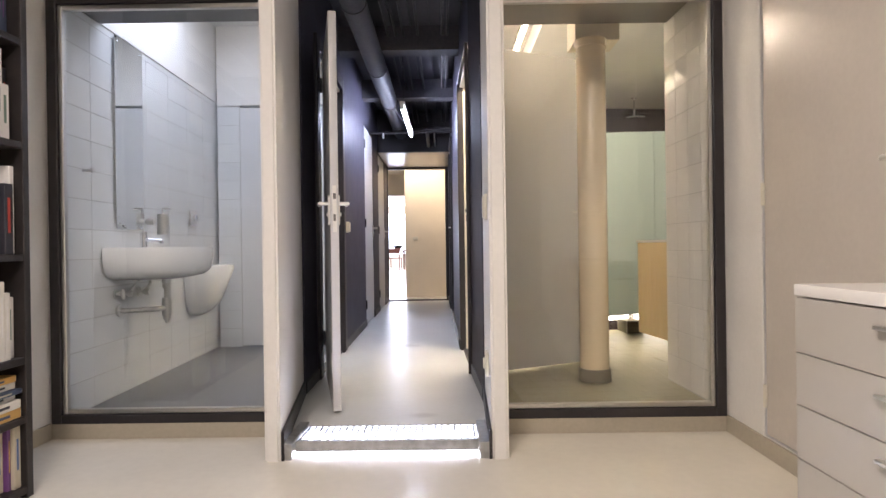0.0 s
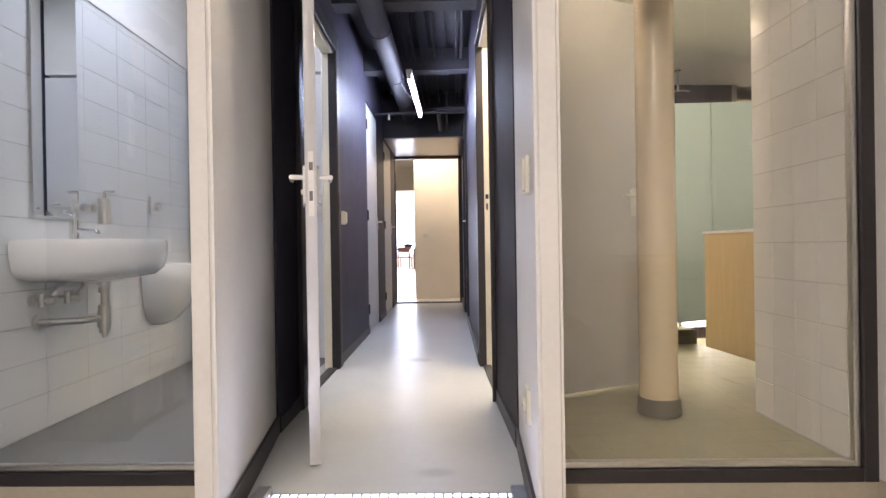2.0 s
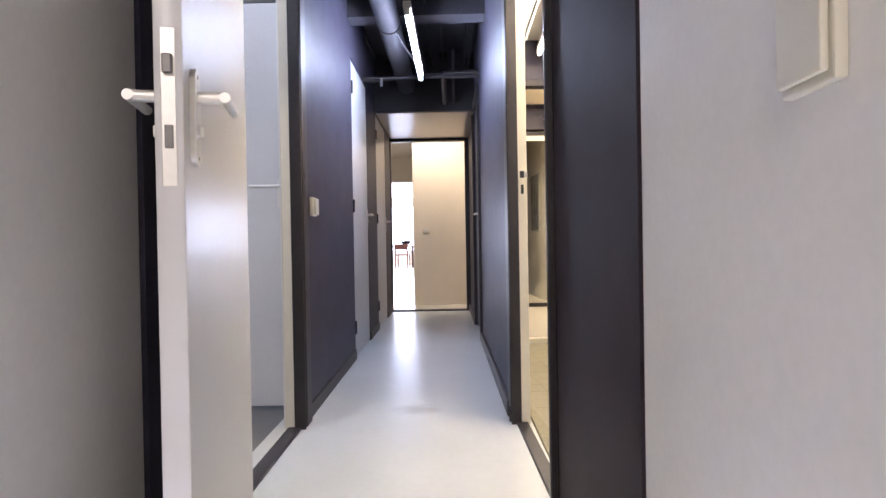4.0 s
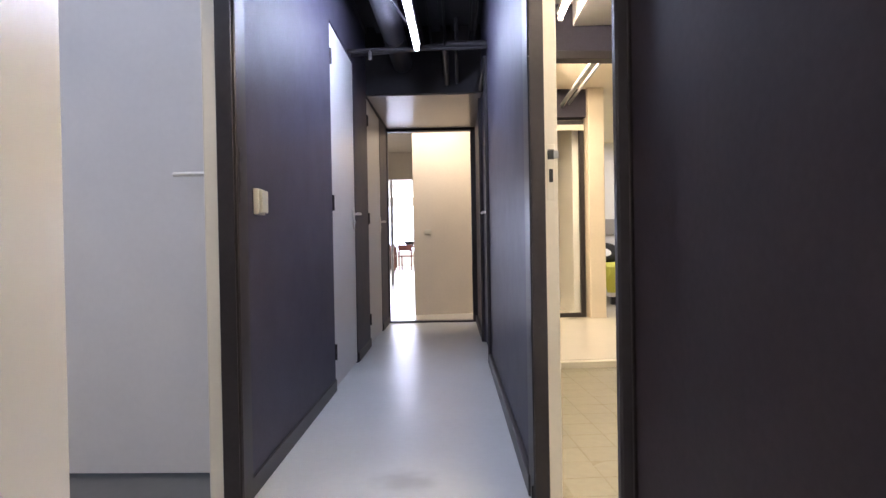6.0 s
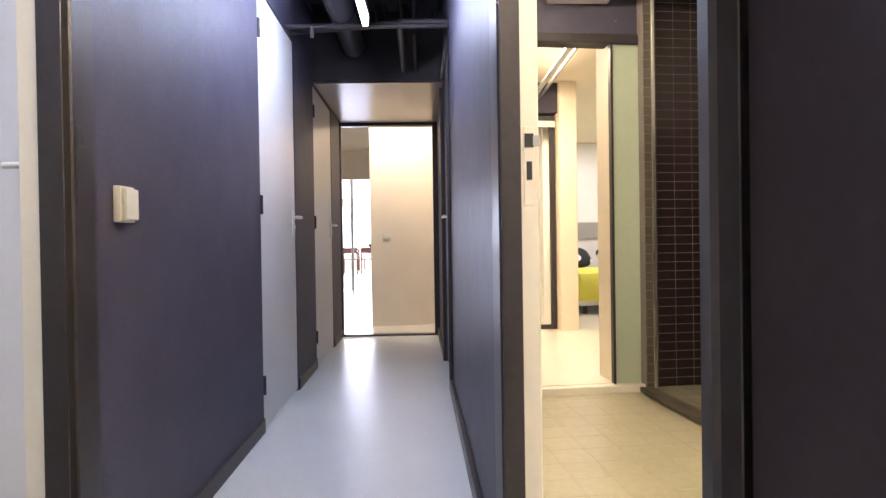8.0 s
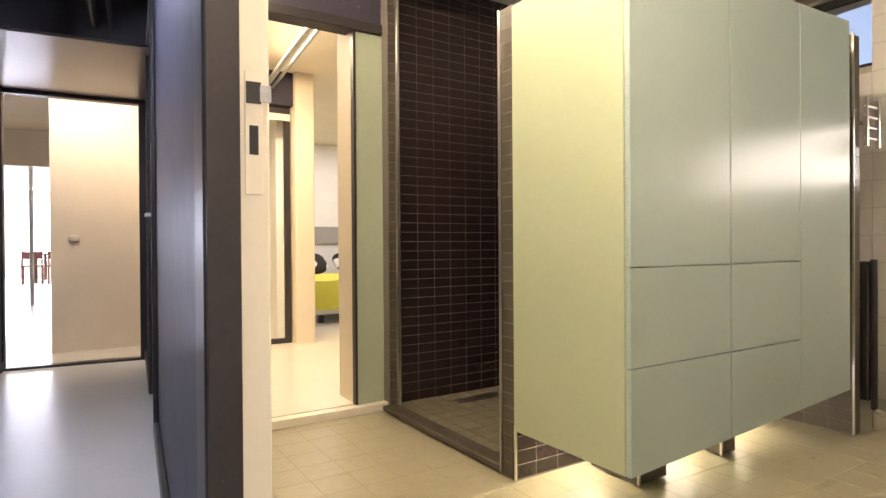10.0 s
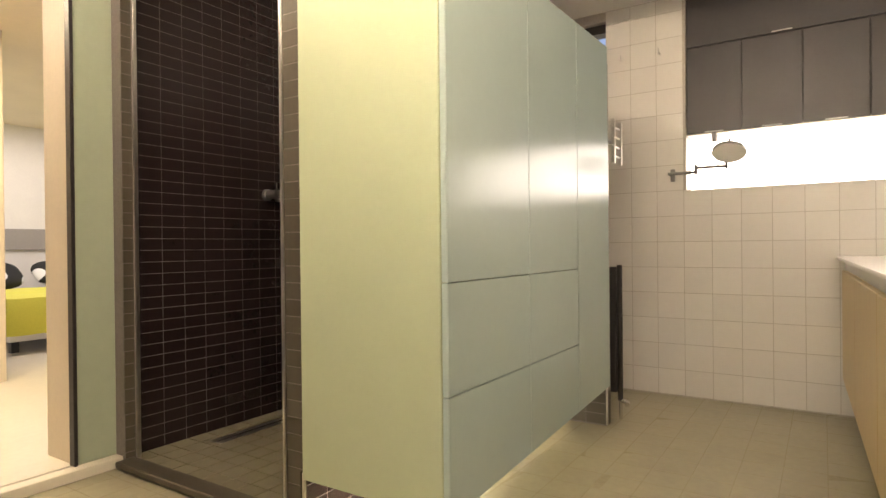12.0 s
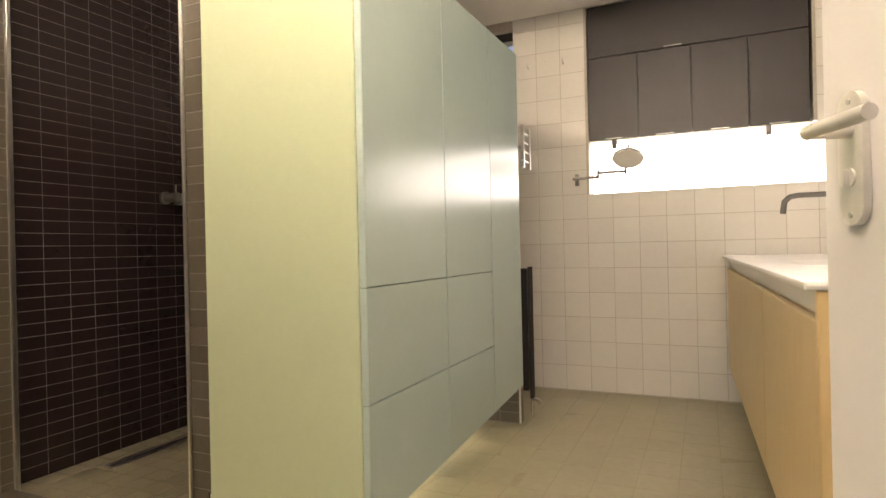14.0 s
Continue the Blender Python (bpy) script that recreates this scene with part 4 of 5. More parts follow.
mi = thing("wall_mirror", "tall frameless mirror hung above the washbasin", "mirror", on_wall(0.690, 0.945))
part("glass", box(B(), -0.16, 0.16, 0.004, 0.010, 0, 1.10, 0.001, 1), MIRROR, mi)
for z in (0.03, 1.07):
    for x in (-0.13, 0.13):
        part("clip", cyl(B(), (x, 0.0, z), (x, 0.014, z), 0.006, 10), CHROME, mi)
sd = thing("soap_dispenser", "brushed steel soap dispenser in a wall ring", "dispenser", on_wall(0.90, 0.90))
part("ring", pipe(B(), [(0.0, 0, 0.10), (0.0, 0.05, 0.10)], 0.022, 16), STEEL, sd, "", True)
part("bottle", cyl(B(), (-0.055, 0.075, 0.02), (-0.055, 0.075, 0.15), 0.032, 22), STEEL, sd, "", True)
part("pump", pipe(B(), [(-0.055, 0.075, 0.15), (-0.055, 0.075, 0.185), (-0.055, 0.125, 0.185)], 0.007, 10), CHROME, sd, "chrome pump", True)
fp = thing("flush_button", "square steel flush plate above the urinal", "flush plate", on_wall(1.62, 1.06))
part("plate", box(B(), -0.055, 0.055, 0, 0.012, -0.055, 0.055, 0.004, 2), STEEL, fp, "", True)
part("button", cyl(B(), (-0.01, 0.012, 0), (-0.01, 0.03, 0), 0.026, 18), CHROME, fp, "", True)
hk = thing("towel_hook", "small steel towel hook on the tiled wall", "hook", on_wall(0.22, 1.235))
part("stem", cyl(B(), (0, 0, 0), (0, 0.045, 0), 0.008, 12), STEEL, hk, "", True)
part("knob", cyl(B(), (0, 0.045, 0), (0, 0.055, 0), 0.014, 14), STEEL, hk, "", True)
# added lamp, hidden by the window soffit, that helps light the washroom
wlm = thing("washroom_lamp", "added lit white wall lamp, out of view above the mirror", "lamp", on_wall(1.05, 2.50))
part("base", box(B(), -0.35, 0.35, 0, 0.04, -0.03, 0.03, 0.004, 2), PLASTIC, wlm)
part("diffuser", box(B(), -0.34, 0.34, 0.04, 0.10, -0.035, 0.035, 0.012, 3), glow("opal_lamp_glow", (0.95, 0.97, 1.0), 5), wlm, "glowing opal diffuser", True)

# ---- bathroom things ----


FOOT = mat("grey_brown_foot_paint", (0.20, 0.175, 0.135), 0.4, grain=0.06, scale=60)


def column():
    c = thing("round_column", "cream painted round column with a grey foot", "column", pose(1.095, 3.815, 0), kind="structure")
    bm = cyl(B(), (0, 0, 0.0), (0, 0, 2.045), 0.086, 40)
    part("shaft", bm, COLUMN, c, "", True)
    part("foot_ring", cyl(B(), (0, 0, 0), (0, 0, 0.075), 0.098, 40, 0.094), FOOT, c, "grey-brown foot ring", True)
    part("collar", cyl(B(), (0, 0, 2.00), (0, 0, 2.045), 0.094, 40), COLUMN, c, "", True)


column()
struct("beam_bathroom", prism(B(), [(1.0, 3.795), (1.265, 3.795), (1.265, 4.02), (1.0, 4.02)], 2.045, 2.42), CREAM, "cream boxed beam over the column", category="beam")
dk = B()
box(dk, 0.43, 1.56, 3.05, 3.79, 2.14, 2.20)
struct("ceiling_deck_bathroom", dk, mat("grey_steel_deck", (0.20, 0.175, 0.145), 0.4, grain=0.08, stain=0.15), "grey-brown boxed soffit over the window", category="ceiling")
for y, shine, word in ((3.90, TUBEW, "bright"), (5.42, TUBEO, "dimmer")):
    bl = tube_lamp("tube_lamp", "%s warm fluorescent batten on the bathroom ceiling" % word, pose(0.75, y, 2.262), 1.46, shine, "bathroom battens")
    for d in (0.15, 1.31):
        part("hanger", cyl(B(), (0, d, 0.06), (0, d, 0.158), 0.003, 6), STEEL, bl)
rod("ceiling_conduit", "slim steel conduit beside the warm battens", "conduit", [(0.62, 4.05, 2.33), (0.62, 7.0, 2.33)], 0.012, GALV, 10)
struct("ceiling_box_bathroom", box(B(), 0.86, 1.22, 4.10, 7.04, 2.27, 2.42, 0.004, 1), WHITE, "white boxed duct along the bathroom ceiling", category="ceiling")


def tall_cabinet():
    c = thing("tall_cabinet", "pale green wall-hung cabinet with satin glass fronts", "cabinet", BATH)
    xe, yb = 1.375, -0.003

    def low(x):
        return 0.190 + 0.055 * x

    def top(x):
        return 1.785 + 0.030 * x

    def slab(x0, x1, za, zb, y0=-0.547, y1=-0.527):
        """A front between two heights, each a function of x."""
        bm = B()
        v = [bm.verts.new((x, y, h(x))) for y in (y0, y1) for x, h in ((x0, za), (x1, za), (x1, zb), (x0, zb))]
        for q in ((0, 1, 2, 3), (5, 4, 7, 6), (0, 4, 5, 1), (2, 6, 7, 3), (1, 5, 6, 2), (4, 0, 3, 7)):
            bm.faces.new([v[i] for i in q])
        bmesh.ops.recalc_face_normals(bm, faces=bm.faces[:])
        bmesh.ops.bevel(bm, geom=bm.edges[:], offset=0.0018, segments=2, affect="EDGES")
        return bm

    part("body", slab(0.02, xe, lambda x: low(x) + 0.005, top, -0.525, yb), CABSIDE, c, "", True)
    part("side_panel", slab(-0.006, 0.018, low, top, -0.525, 0.0), CABSIDE, c, "pale green side panel", True)
    gap = 0.0013
    for x0, x1 in ((-0.004, 0.5075), (0.5105, 0.972)):
        part("door_front", slab(x0, x1, lambda x: 0.820 + gap, top), CABFRONT, c, "satin aqua glass door", True)
        part("drawer_front", slab(x0, x1, lambda x: 0.516 + gap, lambda x: 0.820 - gap), CABFRONT, c, "satin aqua glass drawer", True)
        part("drawer_front", slab(x0, x1, low, lambda x: 0.516 - gap), CABFRONT, c, "satin aqua glass drawer", True)
    part("end_front", slab(0.9732, xe, low, top), CABFRONT, c, "satin aqua glass end front", True)
    led = part("led_strip", box(B(), 0.26, 1.36, -0.030, -0.010, 0.095, 0.150, 0.003, 1), LED, c, "warm glowing strip under the cabinet")
    for x in (0.30, 0.70, 1.30):
        part("bracket", box(B(), x - 0.008, x + 0.008, -0.034, -0.009, 0.148, low(x) + 0.008), DARKPL, led)
    for x, y in ((0.40, -0.24), (0.48, -0.10), (0.915, -0.23), (0.97, -0.10)):
        part("leg", cyl(B(), (x, y, 0.111), (x, y, low(x) + 0.008), 0.011, 14), CHROME, c, "short steel adjusting leg", True)


PEDESTALS = []


def pedestal(x0, x1, y0, h):
    """A small brick-like base clad in brown tiles under the cabinet."""
    p = struct("cabinet_pedestal", box(B(), x0 + 0.008, x1 - 0.008, y0 + 0.008, -0.045, 0.0, h), GROUTB, "low tiled pedestal under the cabinet", BATH, category="pedestal")
    PEDESTALS.append((p, x0, x1, y0, h))


pedestal(0.35, 0.52, -0.285, 0.112)
pedestal(0.885, 1.0, -0.272, 0.112)
tall_cabinet()


def vanity():
    v = thing("vanity_cabinet", "wall-hung oak vanity cabinet under a white worktop", "cabinet", BATH @ pose(-0.045, -1.522, 0, 0, 0, 1.56))
    part("body", box(B(), 0.0, 2.45, -0.49, -0.022, 0.215, 0.772, 0.002, 1), OAK, v)
    for a, b in ((0.0, 0.81), (0.815, 1.63), (1.635, 2.45)):
        part("drawer_front", box(B(), a, b, -0.02, 0.0, 0.205, 0.770, 0.004, 2), OAK, v)
    part("end_panel", box(B(), -0.026, -0.004, -0.49, 0.002, 0.205, 0.826, 0.002, 1), OAK, v)
    w = thing("worktop", "long thin white worktop with a moulded basin", "worktop", BATH @ pose(-0.045, -1.522, 0, 0, 0, 1.56))
    part("slab", box(B(), -0.03, 2.49, -0.495, 0.022, 0.828, 0.843, 0.003, 2), COUNTER, w, "", True)
    part("apron", box(B(), -0.002, 2.48, -0.49, -0.016, 0.773, 0.828, 0.002, 1), COUNTER, w)
    bm = B()
    n = 28
    rs = []
    for k, z in ((1.06, 0.8435), (1.0, 0.846), (0.94, 0.844), (0.8, 0.8436), (0.3, 0.8434)):
        rs.append([bm.verts.new((0.95 + 0.30 * k * math.copysign(abs(math.cos(2 * math.pi * i / n)) ** 0.6, math.cos(2 * math.pi * i / n)), -0.27 + 0.17 * k * math.copysign(abs(math.sin(2 * math.pi * i / n)) ** 0.6, math.sin(2 * math.pi * i / n)), z)) for i in range(n)])
    for a, c in zip(rs[:-1], rs[1:]):
        for i in range(n):
            bm.faces.new((a[i], a[(i + 1) % n], c[(i + 1) % n], c[i]))
    bm.faces.new(rs[-1])
    part("basin_rim", bm, COUNTER, w, "", True)
    for x in (1.83,):
        t = thing("wall_tap", "brushed steel wall spout above the worktop", "tap", BATH @ pose(-0.085 + x, -2.02, 0), "wall taps")
        part("spout", pipe(B(), [(0, 0, 1.12), (0, 0.29, 1.12), (0, 0.325, 1.115), (0, 0.347, 1.095), (0, 0.355, 1.04)], 0.012, 14), DULLSTEEL, t, "", True)
        part("rosette", cyl(B(), (0, 0, 1.12), (0, 0.01, 1.12), 0.03, 18), STEEL, t, "", True)
        part("mixer_knob", cyl(B(), (0.12, 0, 1.12), (0.12, 0.07, 1.12), 0.022, 18), STEEL, t, "", True)


vanity()


def wall_cabinet():
    c = thing("wall_cabinet", "dark brown wall cabinet over a lit niche", "cabinet", BATH)
    x0, xb = 2.455, 2.615
    part("body", box(B(), x0 + 0.02, xb, -1.885, -0.69, 1.58, 2.415, 0.002, 1), CABDARK, c)
    part("bottom_panel", box(B(), x0 + 0.004, xb, -1.885, -0.69, 1.565, 1.579, 0.001, 1), FRAMEW, c, "pale underside")
    yy = [-0.69 - i * 1.195 / 4 for i in range(5)]
    for a, b in zip(yy[:-1], yy[1:]):
        d = part("door", box(B(), x0, x0 + 0.018, b + 0.002, a - 0.002, 1.572, 2.085, 0.002, 1), CABDARK, c)
        part("finger_pull", box(B(), x0 - 0.006, x0, (a + b) / 2 - 0.05, (a + b) / 2 + 0.05, 1.575, 1.58, 0.001, 1), STEEL, d, "slim steel pull")
    d = part("flap_door", box(B(), x0, x0 + 0.018, yy[-1] + 0.002, yy[0] - 0.002, 2.09, 2.41, 0.002, 1), CABDARK, c)
    part("finger_pull", box(B(), x0 - 0.006, x0, -1.24, -1.14, 2.095, 2.10, 0.001, 1), STEEL, d, "slim steel pull")


wall_cabinet()
lb = thing("niche_lamp", "lit linear lamp on dark brackets under the wall cabinet", "lamp", BATH)
part("bar", box(B(), 2.430, 2.452, -1.68, -0.85, 1.540, 1.553, 0.003, 2), DARKPL, lb, "dark lamp housing")
part("led_tube", cyl(B(), (2.424, -1.66, 1.546), (2.424, -0.87, 1.546), 0.009, 10), LED, lb, "glowing tube", True)
for y in (-1.68, -0.845):
    part("bracket", box(B(), 2.425, 2.47, y - 0.014, y + 0.014, 1.512, 1.566, 0.003, 1), DULLSTEEL, lb)
struct("niche_back", box(B(), 2.612, 2.620, -2.02, -0.685, 1.235, 1.575), NICHEGLOW, "backlit opal panel of the niche", BATH)
mm = thing("shaving_mirror", "round shaving mirror on a short steel arm", "mirror", BATH)
part("disc", cyl(B(), (2.300, -0.938, 1.418), (2.3055, -0.938, 1.4275), 0.084, 40), CERAMIC, mm, "pale round mirror back", True)
part("rim", cyl(B(), (2.303, -0.938, 1.424), (2.3085, -0.938, 1.4335), 0.088, 40), STEEL, mm, "", True)
for y in (-1.028, -0.848):
    part("pivot", cyl(B(), (2.305, y, 1.427), (2.305, y + 0.004, 1.427), 0.007, 12), DULLSTEEL, mm, "", True)
part("arm", pipe(B(), [(2.307, -0.938, 1.43), (2.33, -0.938, 1.50), (2.44, -0.938, 1.53)], 0.006, 10), DULLSTEEL, mm, "", True)
ta = thing("towel_holder", "jointed steel arm bracket on the tiled wall", "bracket", BATH)
part("wall_plate", box(B(), 2.432, 2.45, -0.625, -0.600, 1.295, 1.37, 0.003, 1), DULLSTEEL, ta)
part("arm", box(B(), 2.355, 2.38, -0.76, -0.60, 1.326, 1.342, 0.003, 1), DULLSTEEL, ta)
part("arm", box(B(), 2.355, 2.37, -0.92, -0.75, 1.350, 1.366, 0.003, 1), DULLSTEEL, ta)
part("joint", cyl(B(), (2.37, -0.755, 1.322), (2.37, -0.755, 1.378), 0.010, 12), DULLSTEEL, ta, "", True)
part("arm_end", box(B(), 2.355, 2.37, -0.925, -0.91, 1.340, 1.378, 0.002, 1), DULLSTEEL, ta)
part("stand_off", box(B(), 2.355, 2.44, -0.615, -0.60, 1.326, 1.342, 0.002, 1), DULLSTEEL, ta)


def radiator():
    r = thing("towel_radiator", "dark flat towel radiator behind the tiled wall end", "radiator", BATH)
    part("panel", box(B(), 1.765, 1.805, -0.46, 0.10, 0.14, 0.80, 0.006, 2), CABDARK, r)
    part("side_tube", cyl(B(), (1.785, -0.475, 0.10), (1.785, -0.475, 0.81), 0.014, 12), CABDARK, r, "", True)
    part("valve", pipe(B(), [(1.785, -0.475, 0.10), (1.785, -0.51, 0.09), (1.745, -0.52, 0.09)], 0.012, 10), CHROME, r, "chrome valve", True)
    part("pipe", pipe(B(), [(1.785, -0.475, 0.10), (1.785, -0.475, 0.0)], 0.010, 10), CHROME, r, "", True)
    part("wall_stay", box(B(), 1.72, 1.767, -0.40, -0.38, 0.70, 0.72, 0.002, 1), CABDARK, r)
    part("wall_stay", box(B(), 1.72, 1.767, -0.40, -0.38, 0.22, 0.24, 0.002, 1), CABDARK, r)


radiator()
tr = thing("towel_rail", "small chrome multi-bar towel rail", "towel rail", BATH)
for z in (1.38, 1.43, 1.48, 1.53):
    part("bar", cyl(B(), (1.71, -0.462, z), (1.85, -0.462, z), 0.006, 10), STEEL, tr, "", True)
for x in (1.73, 1.85):
    part("upright", box(B(), x - 0.008, x + 0.008, -0.475, -0.455, 1.34, 1.57, 0.002, 1), STEEL, tr)
part("wall_arm", box(B(), 1.72, 1.735, -0.46, -0.43, 1.44, 1.46, 0.002, 1), CHROME, tr)
for v in (-0.31, -0.54):
    h = thing("robe_hook", "tiny steel hook on the white tiles", "hook", BATH, "robe hooks")
    part("stem", pipe(B(), [(2.45, v, 2.085), (2.42, v, 2.085), (2.415, v, 2.11)], 0.005, 8), STEEL, h, "", True)
rh = thing("rain_shower_head", "flat round chrome rain shower head on a stem", "shower head", BATH)
part("disc", cyl(B(), (0.87, 0.70, 2.185), (0.87, 0.70, 2.197), 0.112, 36), CHROME, rh, "", True)
part("stem", cyl(B(), (0.87, 0.70, 2.197), (0.87, 0.70, 2.42), 0.010, 12), CHROME, rh, "", True)
part("ceiling_rose", cyl(B(), (0.87, 0.70, 2.408), (0.87, 0.70, 2.42), 0.03, 20), CHROME, rh, "", True)
mx = thing("shower_mixer", "brushed steel shower mixer with two cross levers", "shower mixer", BATH)
for u in (0.890, 0.972):
    k = part("valve_body", cyl(B(), (u, 1.2, 1.212), (u, 1.115, 1.212), 0.024, 20), STEEL, mx, "", True)
    part("wall_rose", cyl(B(), (u, 1.212, 1.212), (u, 1.195, 1.212), 0.032, 22), STEEL, mx, "", True)
    part("valve_lever", cyl(B(), (u, 1.128, 1.22), (u, 1.128, 1.275), 0.004, 10), STEEL, k, "", True)
part("bridge", cyl(B(), (0.89, 1.175, 1.212), (0.972, 1.175, 1.212), 0.012, 16), STEEL, mx, "", True)
dr = thing("shower_drain", "long slotted steel shower drain in the floor", "drain", BATH)
part("frame", box(B(), 0.42, 1.20, 1.0, 1.075, -0.004, 0.005, 0.001, 1), STEEL, dr)
part("slot", box(B(), 0.43, 1.19, 1.03, 1.045, 0.0045, 0.006), DARKPL, dr)
struct("shower_kerb", box(B(), 0.0, 0.085, 0.085, 1.12, 0.0, 0.028, 0.004, 1), TILEBF, "low dark tiled kerb of the shower", BATH, category="kerb")
ww = thing("window_3", "small high window in the bathroom wall", "window", BATH, kind="structure")
part("window_frame", box(B(), 2.50, 2.53, -0.25, 0.6, 2.31, 2.36, 0.003, 1), DARKPL, ww)
part("window_frame", box(B(), 2.50, 2.53, -0.25, 0.6, 1.90, 1.93, 0.003, 1), DARKPL, ww)
part("pane", box(B(), 2.512, 2.518, -0.25, 0.6, 1.93, 2.31), GLASS, ww).visible_shadow = False
tw = thing("hand_towel", "white towel hanging beside the vanity", "towel", BATH)
bm = B()
bmesh.ops.create_grid(bm, x_segments=10, y_segments=14, size=0.5)
for v in bm.verts:
    u_, w_ = v.co.x, v.co.y
    v.co = (1.30 + 0.22 * u_, -2.00 + 0.012 * math.sin(14 * u_) * (0.6 - w_), 1.20 + 0.42 * w_)
bmesh.ops.solidify(bm, geom=bm.faces[:], thickness=0.008)
part("cloth", bm, mat("white_terry", (0.75, 0.73, 0.70), 0.9, grain=0.05, scale=200, bump=0.4), tw, "", True)
part("peg", cyl(B(), (1.30, -2.02, 1.42), (1.30, -1.98, 1.42), 0.01, 10), STEEL, tw)

# ---- hall and bedroom ----
gd = thing("glass_door", "tall black-framed glass door of the hall", "door", BATH @ pose(-0.70, 3.42, 0.03), kind="structure")
for a in ((0, 0.05, 0, 2.08), (0.89, 0.94, 0, 2.08), (0.05, 0.89, 0, 0.045), (0.05, 0.89, 2.03, 2.08)):
    part("rail" if a[1] - a[0] > 0.1 else "stile", box(B(), a[0], a[1], 0, 0.045, a[2], a[3], 0.003, 1), BLACKTRIM, gd)
part("pane", box(B(), 0.05, 0.89, 0.018, 0.026, 0.045, 2.03), GLASS, gd).visible_shadow = False
part("head_strip", box(B(), 0, 0.94, -0.02, 0.0, 1.97, 2.03, 0.003, 1), FRAMEW, gd, "cream strip at the head")
rod("ceiling_pipe", "grey steel pipe under the hall ceiling", "pipe", [(1.16, 7.25, 2.25), (1.16, 9.45, 2.25)], 0.022, GALV, 14)
rod("ceiling_pipe", "slim grey steel pipe under the hall ceiling", "pipe", [(1.235, 7.25, 2.27), (1.235, 9.45, 2.27)], 0.013, GALV, 12)
pc = thing("wall_picture", "framed picture on the wall behind the glass", "picture", BATH @ pose(0.17, 4.4, 0.0, 0, 0, 0))
part("frame", box(B(), -0.02, 0.0, 0, 0.5, 0.95, 1.75, 0.003, 1), STEEL, pc)
part("sheet", box(B(), -0.023, -0.02, 0.02, 0.48, 0.97, 1.73), mat("picture_sheet", (0.42, 0.44, 0.48), 0.2, grain=0.3, scale=8), pc)
struct("wall_hall_inner", box(B(), 0.17, 0.27, 3.62, 6.7, 0.0, 2.45), WHITE, "white wall behind the glass door", BATH)


def bed():
    b = thing("bed", "bed with yellow cover and patterned pillow", "bed", BATH @ pose(0.85, 4.45, 0.03))
    W, L = 1.7, 2.05
    part("base", box(B(), 0, W, 0, L, 0.10, 0.27, 0.02, 3), COUNTER, b, "white bed base", True)
    for x in (0.08, W - 0.08):
        for y in (0.1, L - 0.1):
            part("leg", box(B(), x - 0.03, x + 0.03, y - 0.03, y + 0.03, 0, 0.10), DARKPL, b)
    part("mattress", box(B(), 0.01, W - 0.01, 0.01, L - 0.01, 0.27, 0.42, 0.05, 4), COUNTER, b, "", True)
    bm = B()
    bmesh.ops.create_grid(bm, x_segments=30, y_segments=30, size=0.5)
    for v in bm.verts:
        x, y = v.co.x * (W + 0.10) + W / 2, v.co.y * 1.65 + 0.75
        ex = max(0, -x + 0.0, x - W, -y)
        v.co = (x, y, 0.475 + 0.018 * noise.noise((x * 4, y * 4, 1)) - min(0.28, ex * 4.0))
    bmesh.ops.solidify(bm, geom=bm.faces[:], thickness=0.03)
    part("cover", bm, mat("yellow_cotton", (0.62, 0.60, 0.08), 0.85, grain=0.06, scale=120, bump=0.3), b, "bright yellow cover", True)
    for x in (0.42, 1.25):
        bm = B()
        bmesh.ops.create_uvsphere(bm, u_segments=24, v_segments=14, radius=1.0)
        for v in bm.verts:
            c = v.co
            c.x, c.y, c.z = 0.36 * math.copysign(abs(c.x) ** 0.6, c.x), 0.22 * math.copysign(abs(c.y) ** 0.6, c.y), 0.09 * c.z
        bmesh.ops.transform(bm, matrix=pose(x, L - 0.32, 0.62, 35, 0, 0), verts=bm.verts[:])
        part("pillow", bm, PILLOW, b, "black and white patterned pillow", True)


PILLOW = mat("black_white_print", (0.7, 0.7, 0.7), 0.85)
pt = PILLOW.node_tree
vor = pt.nodes.new("ShaderNodeTexVoronoi")
vor.inputs["Scale"].default_value = 5.0
geo = pt.nodes.new("ShaderNodeNewGeometry")
rmp = pt.nodes.new("ShaderNodeValToRGB")
rmp.color_ramp.interpolation = "CONSTANT"
rmp.color_ramp.elements[0].color, rmp.color_ramp.elements[1].color = (0.75, 0.75, 0.73, 1), (0.015, 0.015, 0.015, 1)
rmp.color_ramp.elements[1].position = 0.42
pt.links.new(geo.outputs["Position"], vor.inputs["Vector"])
pt.links.new(vor.outputs["Distance"], rmp.inputs[0])
pt.links.new(rmp.outputs[0], pt.nodes["Principled BSDF"].inputs["Base Color"])
bed()
hb = part("headboard_strip", box(B(), 0.4, 3.4, 6.66, 6.695, 0.93, 1.18, 0.004, 1), mat("grey_felt", (0.34, 0.32, 0.30), 0.9, grain=0.08, scale=120), None)
hb.matrix_world = BATH
tagged(hb, "grey padded strip on the bedroom wall", "headboard")

# ---- living room ----


